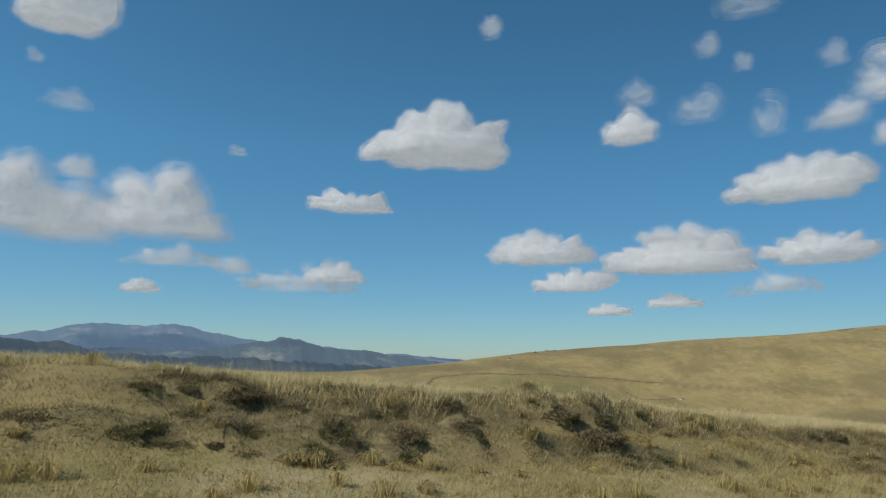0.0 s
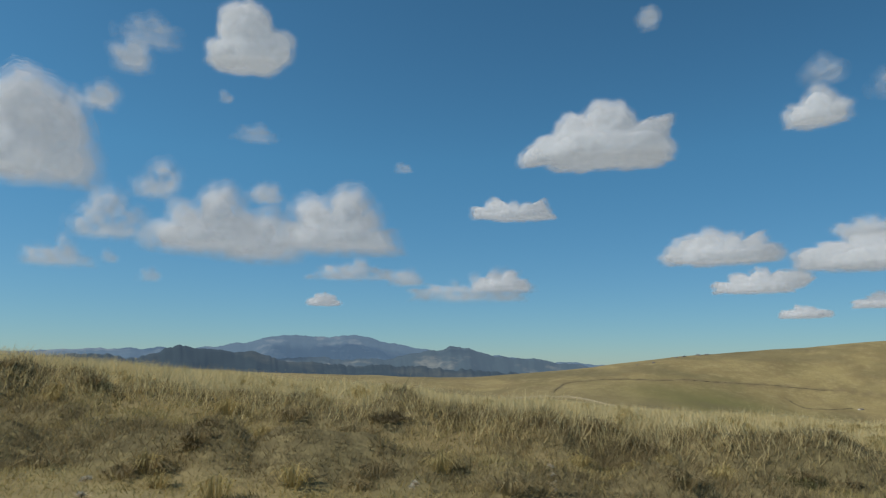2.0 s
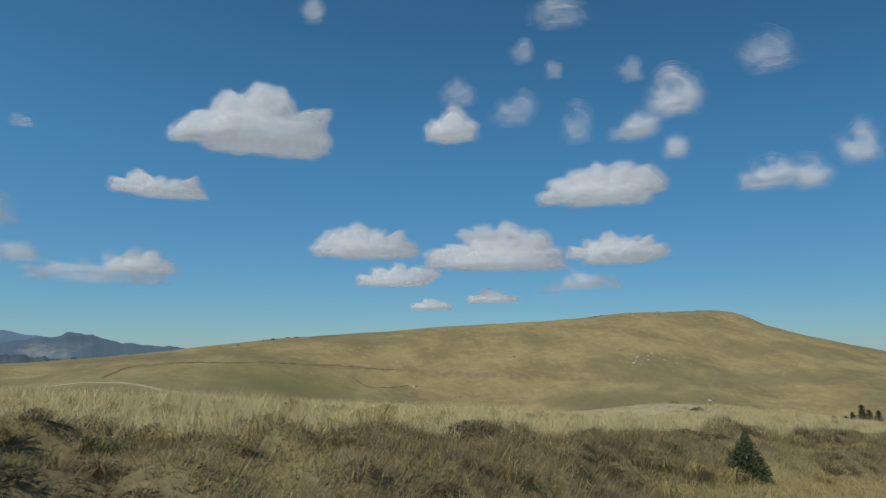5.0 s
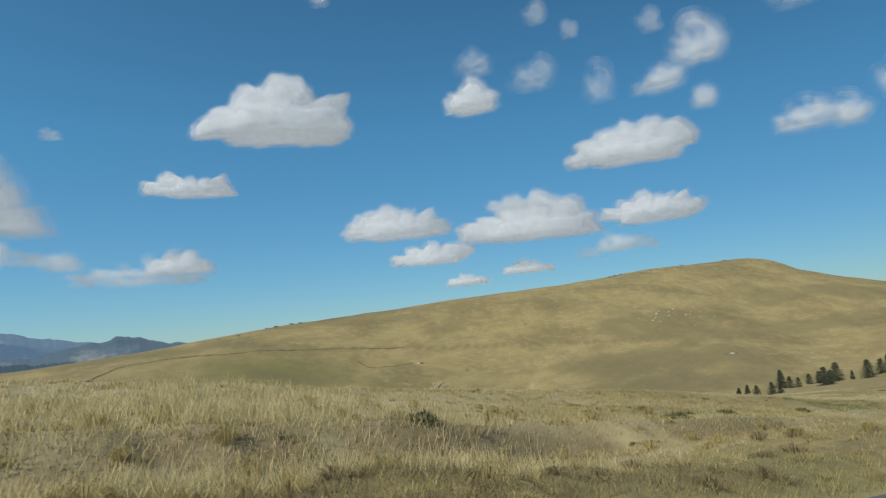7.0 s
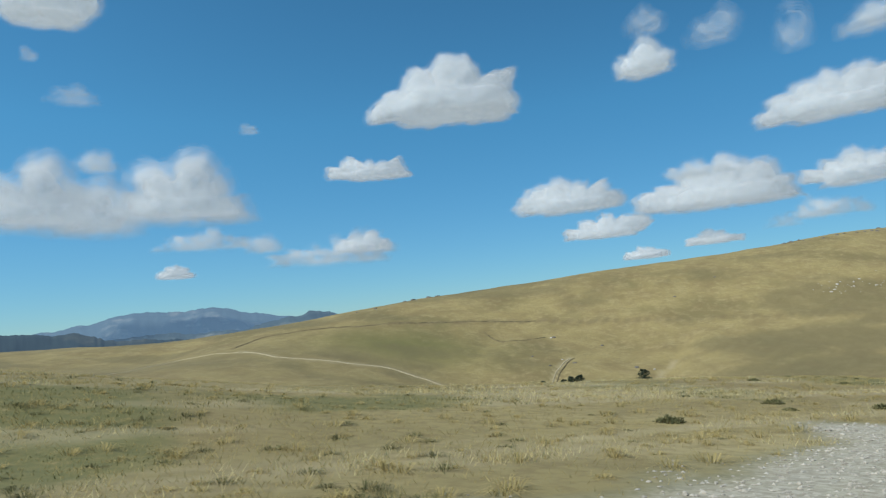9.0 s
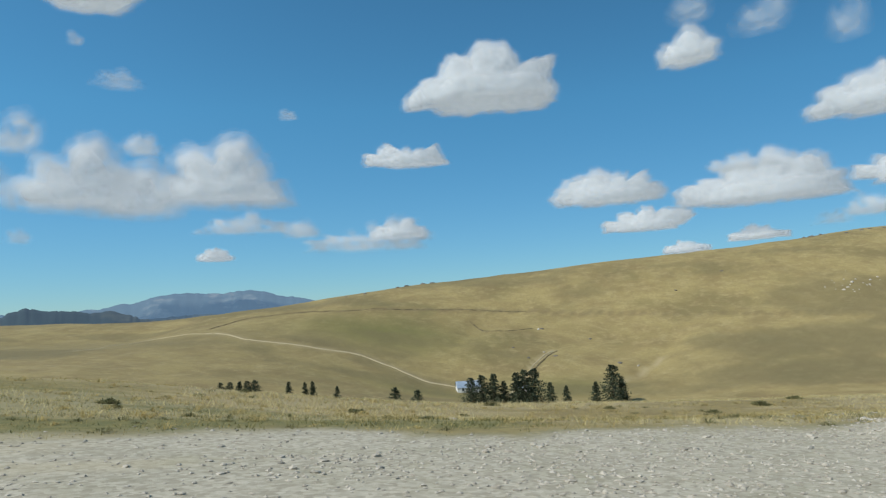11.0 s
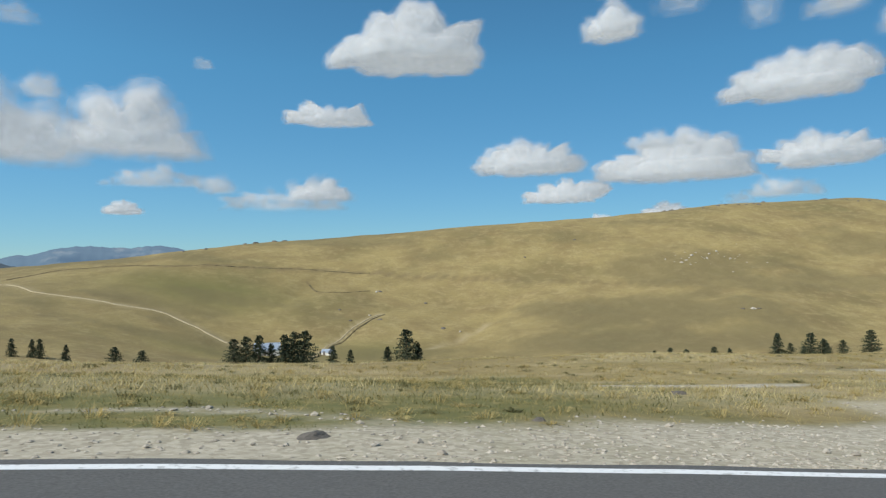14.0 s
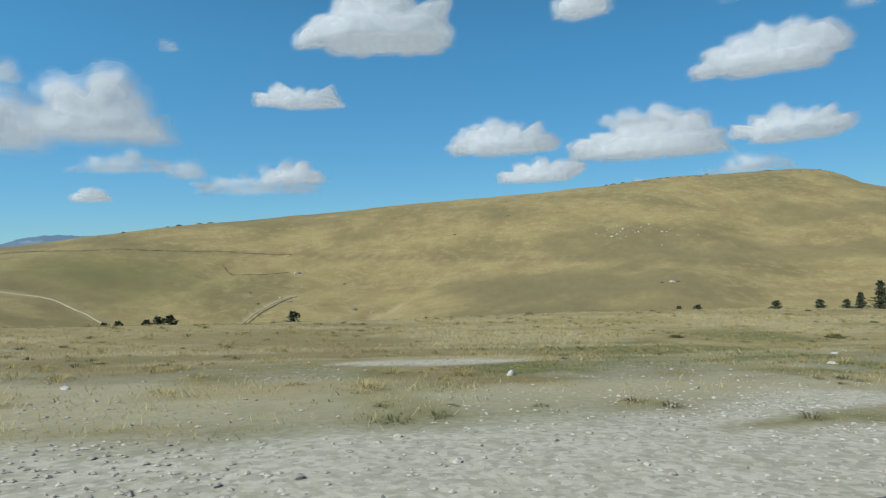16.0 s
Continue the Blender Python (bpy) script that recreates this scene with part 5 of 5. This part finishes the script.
def hut(m, lx, ly, hz, label):
    ob = holder("hut", m, label=label, category="hut")
    bm = bmesh.new()
    for x in (-lx / 2, lx / 2):
        box(bm, x, 0, hz / 2, 0.25, ly + 0.25, hz)
    for y in (-ly / 2, ly / 2):
        box(bm, 0, y, hz / 2, lx - 0.26, 0.25, hz)
    for x in (-lx / 2, lx / 2):
        v = [bm.verts.new((x + d, y, z)) for d in (-0.12, 0.12) for y, z in ((-ly / 2, hz), (ly / 2, hz), (0, hz + ly * 0.36))]
        bm.faces.new(v[:3])
        bm.faces.new(v[3:])
    part("wall", bm_mesh("wall", bm, m_wash), ob, "whitewashed wall")
    for s in (-1, 1):
        bm = bmesh.new()
        tilt = Matrix.Translation((0, s * ly * 0.27, hz + ly * 0.18)) @ Matrix.Rotation(-s * 0.623, 4, "X")
        box(bm, 0, 0, 0.05, lx + 0.9, ly * 0.70, 0.05, tilt)
        for k in range(int(lx * 2.2)):
            box(bm, -lx / 2 - 0.3 + k * 0.45, 0, 0.09, 0.05, ly * 0.70, 0.04, tilt)
        part("roof", bm_mesh("roof", bm, m_tin), ob, "blue-grey ribbed tin roof")
    bm = bmesh.new()
    box(bm, -0.8, -ly / 2 - 0.13, 1.0, 0.95, 0.06, 2.0)
    d = part("door", bm_mesh("door", bm, m_plank), ob, "grey plank door")
    for x in (-2.6, 1.6):
        bm = bmesh.new()
        for a, b_, sx, sz in ((0, 0.42, 0.9, 0.08), (0, -0.42, 0.9, 0.08), (-0.42, 0, 0.08, 0.76), (0.42, 0, 0.08, 0.76)):
            box(bm, x + a, -ly / 2 - 0.14, 1.5 + b_, sx, 0.06, sz)
        w = part("window", bm_mesh("window", bm, m_plank), ob)
        bm = bmesh.new()
        box(bm, x, -ly / 2 - 0.135, 1.5, 0.76, 0.02, 0.76)
        part("pane", bm_mesh("pane", bm, m_pane), w)
    return ob


hut(at_ground(141, 388, 0.25, 1, 0.3), 10, 6.5, 2.6, "whitewashed herders' hut with a blue-grey tin roof")
hut(at_ground(166, 391, -0.3, 1, 0.4), 4.2, 3.2, 1.5, "small outbuilding with a tin roof among spruces")


# ---- stones ----
def rock_mesh(name, seed, material, sub=2, flatness=0.6):
    bm = bmesh.new()
    bmesh.ops.create_icosphere(bm, subdivisions=sub, radius=1)
    p = np.array([v.co for v in bm.verts])
    k = 1 + 0.32 * fbm(p * 0.9 + seed * 3.1, 3)
    for v, s in zip(bm.verts, k):
        v.co = v.co * s
        v.co.z *= flatness
    return bm_mesh(name, bm, material)


def rock(m, seed, material, label, size, flatness=0.6, category="rock", group=""):
    ob = new("rock", rock_mesh("rock", seed, material, 3, flatness))
    loc, rot, _ = m.decompose()
    ob.matrix_world = Matrix.LocRotScale(loc, rot, size)
    return tagged(ob, label, category, group)


GRAVEL_ROCKS = [(245.5, 19.9, 0.24, 0.10, 1), (236.5, 9.9, 0.12, 0.07, 1), (229, 13.2, 0.2, 0.15, 2), (231, 13.0, 0.2, 0.12, 2), (233.5, 15, 0.25, 0.12, 1), (251, 8.6, 0.32, 0.12, 2), (254, 9.2, 0.16, 0.1, 2), (243, 11.5, 0.15, 0.1, 1),
                (291.3, 10.1, 0.16, 0.15, 1), (281, 8.5, 0.2, 0.1, 1), (284.4, 10.4, 0.16, 0.1, 1), (283.3, 10.6, 0.14, 0.1, 2), (300, 10, 0.2, 0.12, 1), (268, 8.6, 0.2, 0.14, 1), (271, 7.2, 0.16, 0.1, 2), (259, 12, 0.22, 0.12, 2), (224, 12.5, 0.2, 0.12, 2), (217, 12, 0.18, 0.12, 0), (211, 12, 0.2, 0.12, 0), (207, 14, 0.18, 0.1, 0), (203, 19, 0.25, 0.15, 0), (200, 19.5, 0.2, 0.12, 0), (176, 10, 0.2, 0.08, 2), (181, 9.4, 0.3, 0.1, 2), (297, 7.5, 0.16, 0.1, 2), (303, 12, 0.18, 0.1, 1)]
for k, (u, v, s, h, kind) in enumerate(GRAVEL_ROCKS):
    rock(on_ground(u, v, k * 2.1, 1, 0.02), k, (m_stone, m_white, m_dark)[kind], ("rough grey rock", "pale limestone rock", "dark weathered rock")[kind] + " lying in the gravel lay-by", (s * 0.7, s * 0.5, h * 0.75), 0.8, group="lay-by rocks")
HILL_ROCKS = [(56, 539, 1.6, 2), (44, 533, 1.2, 2), (91, 574, 2.4, 2), (80, 567, 2.0, 2), (74, 563, 1.6, 2), (98, 577, 2.0, 2), (174, 490, 0.9, 1), (176, 491, 1.2, 2), (203, 477, 1.2, 2), (361, 428, 1.3, 0), (364, 428.5, 1.2, 2), (356, 428, 1.2, 2), (522, 661, 3.0, 2), (386, 642, 2.2, 2), (392, 643, 2.6, 2), (400, 646, 2.0, 2), (470, 655, 2.2, 2), (160, 452, 0.9, 2), (168, 436, 1.1, 2), (182, 442, 1.3, 2), (176, 448, 0.9, 0), (214, 436, 1.5, 2), (222, 432, 0.8, 0), (182, 341, 1.0, 0), (185, 342, 0.9, 1), (188, 343, 0.7, 0), (264, 535, 1.0, 2), (300, 560, 1.2, 2), (356, 513, 1.3, 0), (360, 516, 1.0, 0), (366, 524, 1.5, 0), (370, 528, 0.8, 0), (378, 527, 1.2, 0), (384, 531, 1.0, 0), (374, 520, 0.7, 0), (363, 520, 0.8, 0), (388, 520, 0.9, 0)]
for k in range(30):
    HILL_ROCKS.append((rnd.gauss(368, 15), rnd.gauss(521, 10), rnd.uniform(0.3, 0.7), 0))
for k in range(18):
    x = rnd.uniform(385, 570)
    HILL_ROCKS.append((x, 642 + (x - 430) * 0.11 + rnd.uniform(-16, 2), rnd.uniform(0.7, 1.8), 2))
for k, (x, y, s, kind) in enumerate(HILL_ROCKS):
    rock(at_ground(x, y, k * 1.3, 1, s * 0.15), 60 + k, (m_stone, m_white, m_dark)[kind], ("grey boulder", "pale limestone boulder", "dark weathered boulder")[kind] + " on the grassy hillside", (s, s * 0.75, s * 0.7), 0.8, "boulder", "hillside boulders")

# loose gravel of the lay-by
rs = np.random.RandomState(21)
n = 130000
u = rs.uniform(143, 335, n)
w = 0.2 + rs.uniform(0, 1, n) ** 1.2 * 13
v = edge_v(u) + w
k = (gravel_at(u, v) * (0.25 + 0.75 * smooth(-0.2, 0.4, fbm(flat3(u, v, 4.0), 3)))) > rs.uniform(0, 1, n)
u, v = u[k], v[k]
x, y = world_xy(u, v)
z = land_z(u, v)
bm = bmesh.new()
bmesh.ops.create_icosphere(bm, subdivisions=1, radius=1)
bm.verts.ensure_lookup_table()
BALL = np.array([q.co for q in bm.verts]), np.array([[q.index for q in f.verts] for f in bm.faces])
bm.free()
CHIP = np.array([(1, 0, 0), (-1, 0, 0), (0, 1, 0), (0, -1, 0), (0, 0, 0.7), (0, 0, -0.6)], float), np.array([(0, 2, 4), (2, 1, 4), (1, 3, 4), (3, 0, 4), (2, 0, 5), (1, 2, 5), (3, 1, 5), (0, 3, 5)])


def strewn(name, label, pick, size, form, squash, material):
    """Stones scattered over the lay-by in one mesh."""
    unit, tri = form
    q = np.stack([x, y, z], -1)[pick]
    m_ = len(q)
    size = size[pick]
    shape = rs.uniform(0.65, 1.3, (m_, 3)) * (1.25, 1.0, squash)
    pts = unit[None] * (1 + 0.28 * rs.uniform(-1, 1, (m_, len(unit), 1))) * shape[:, None] * size[:, None, None]
    a = rs.uniform(0, 6.28, m_)
    ca, sa = np.cos(a)[:, None], np.sin(a)[:, None]
    pts = np.stack([pts[..., 0] * ca - pts[..., 1] * sa, pts[..., 0] * sa + pts[..., 1] * ca, pts[..., 2]], -1) + (q + np.c_[0 * size, 0 * size, size * 0.15])[:, None]
    tagged(new(name, mesh_of(name, pts.reshape(-1, 3), (tri[None] + (np.arange(m_) * len(unit))[:, None, None]).reshape(-1, 3), material)), label, "gravel", kind="stuff")


rubble = np.exp(-(((u - 217) / 9) ** 2) - ((v - edge_v(u) - 3.6) / 1.6) ** 2)
dice = rs.uniform(0, 1, len(u))
big = dice < 0.10 + 0.28 * rubble
size = np.where(big, 0.020 + 0.030 * rs.uniform(0, 1, len(u)) ** 3, rs.uniform(0.014, 0.030, len(u))) * (1 + 0.012 * v) * (1 + 0.5 * rubble)
strewn("loose_gravel", "loose grey and pale stones over the lay-by", big, size, BALL, 0.6, m_stone)
strewn("gravel_chips", "fine grey stone chips over the lay-by", ~big, size, CHIP, 0.7, m_stone)


# ---- litter ----
def litter(m, seed, size):
    bm = bmesh.new()
    bmesh.ops.create_grid(bm, x_segments=5, y_segments=4, size=0.5)
    for q in bm.verts:
        q.co.z = 0.25 * float(vnoise(np.array([[q.co.x * 3 + seed, q.co.y * 3, seed]]))[0]) + 0.12
        q.co.x *= 1.5
    ob = new("litter", bm_mesh("litter", bm, m_paper))
    ob.modifiers.new("thick", "SOLIDIFY").thickness = 0.01
    loc, rot, _ = m.decompose()
    ob.matrix_world = Matrix.LocRotScale(loc, rot, (size, size, size))
    return tagged(ob, "crumpled white plastic scrap in the verge grass", "litter", "roadside litter")


litter(on_ground(8.4, 7.0, 0.4), 3, 0.11)
litter(on_ground(145, 6.7, 1.4), 5, 0.07)
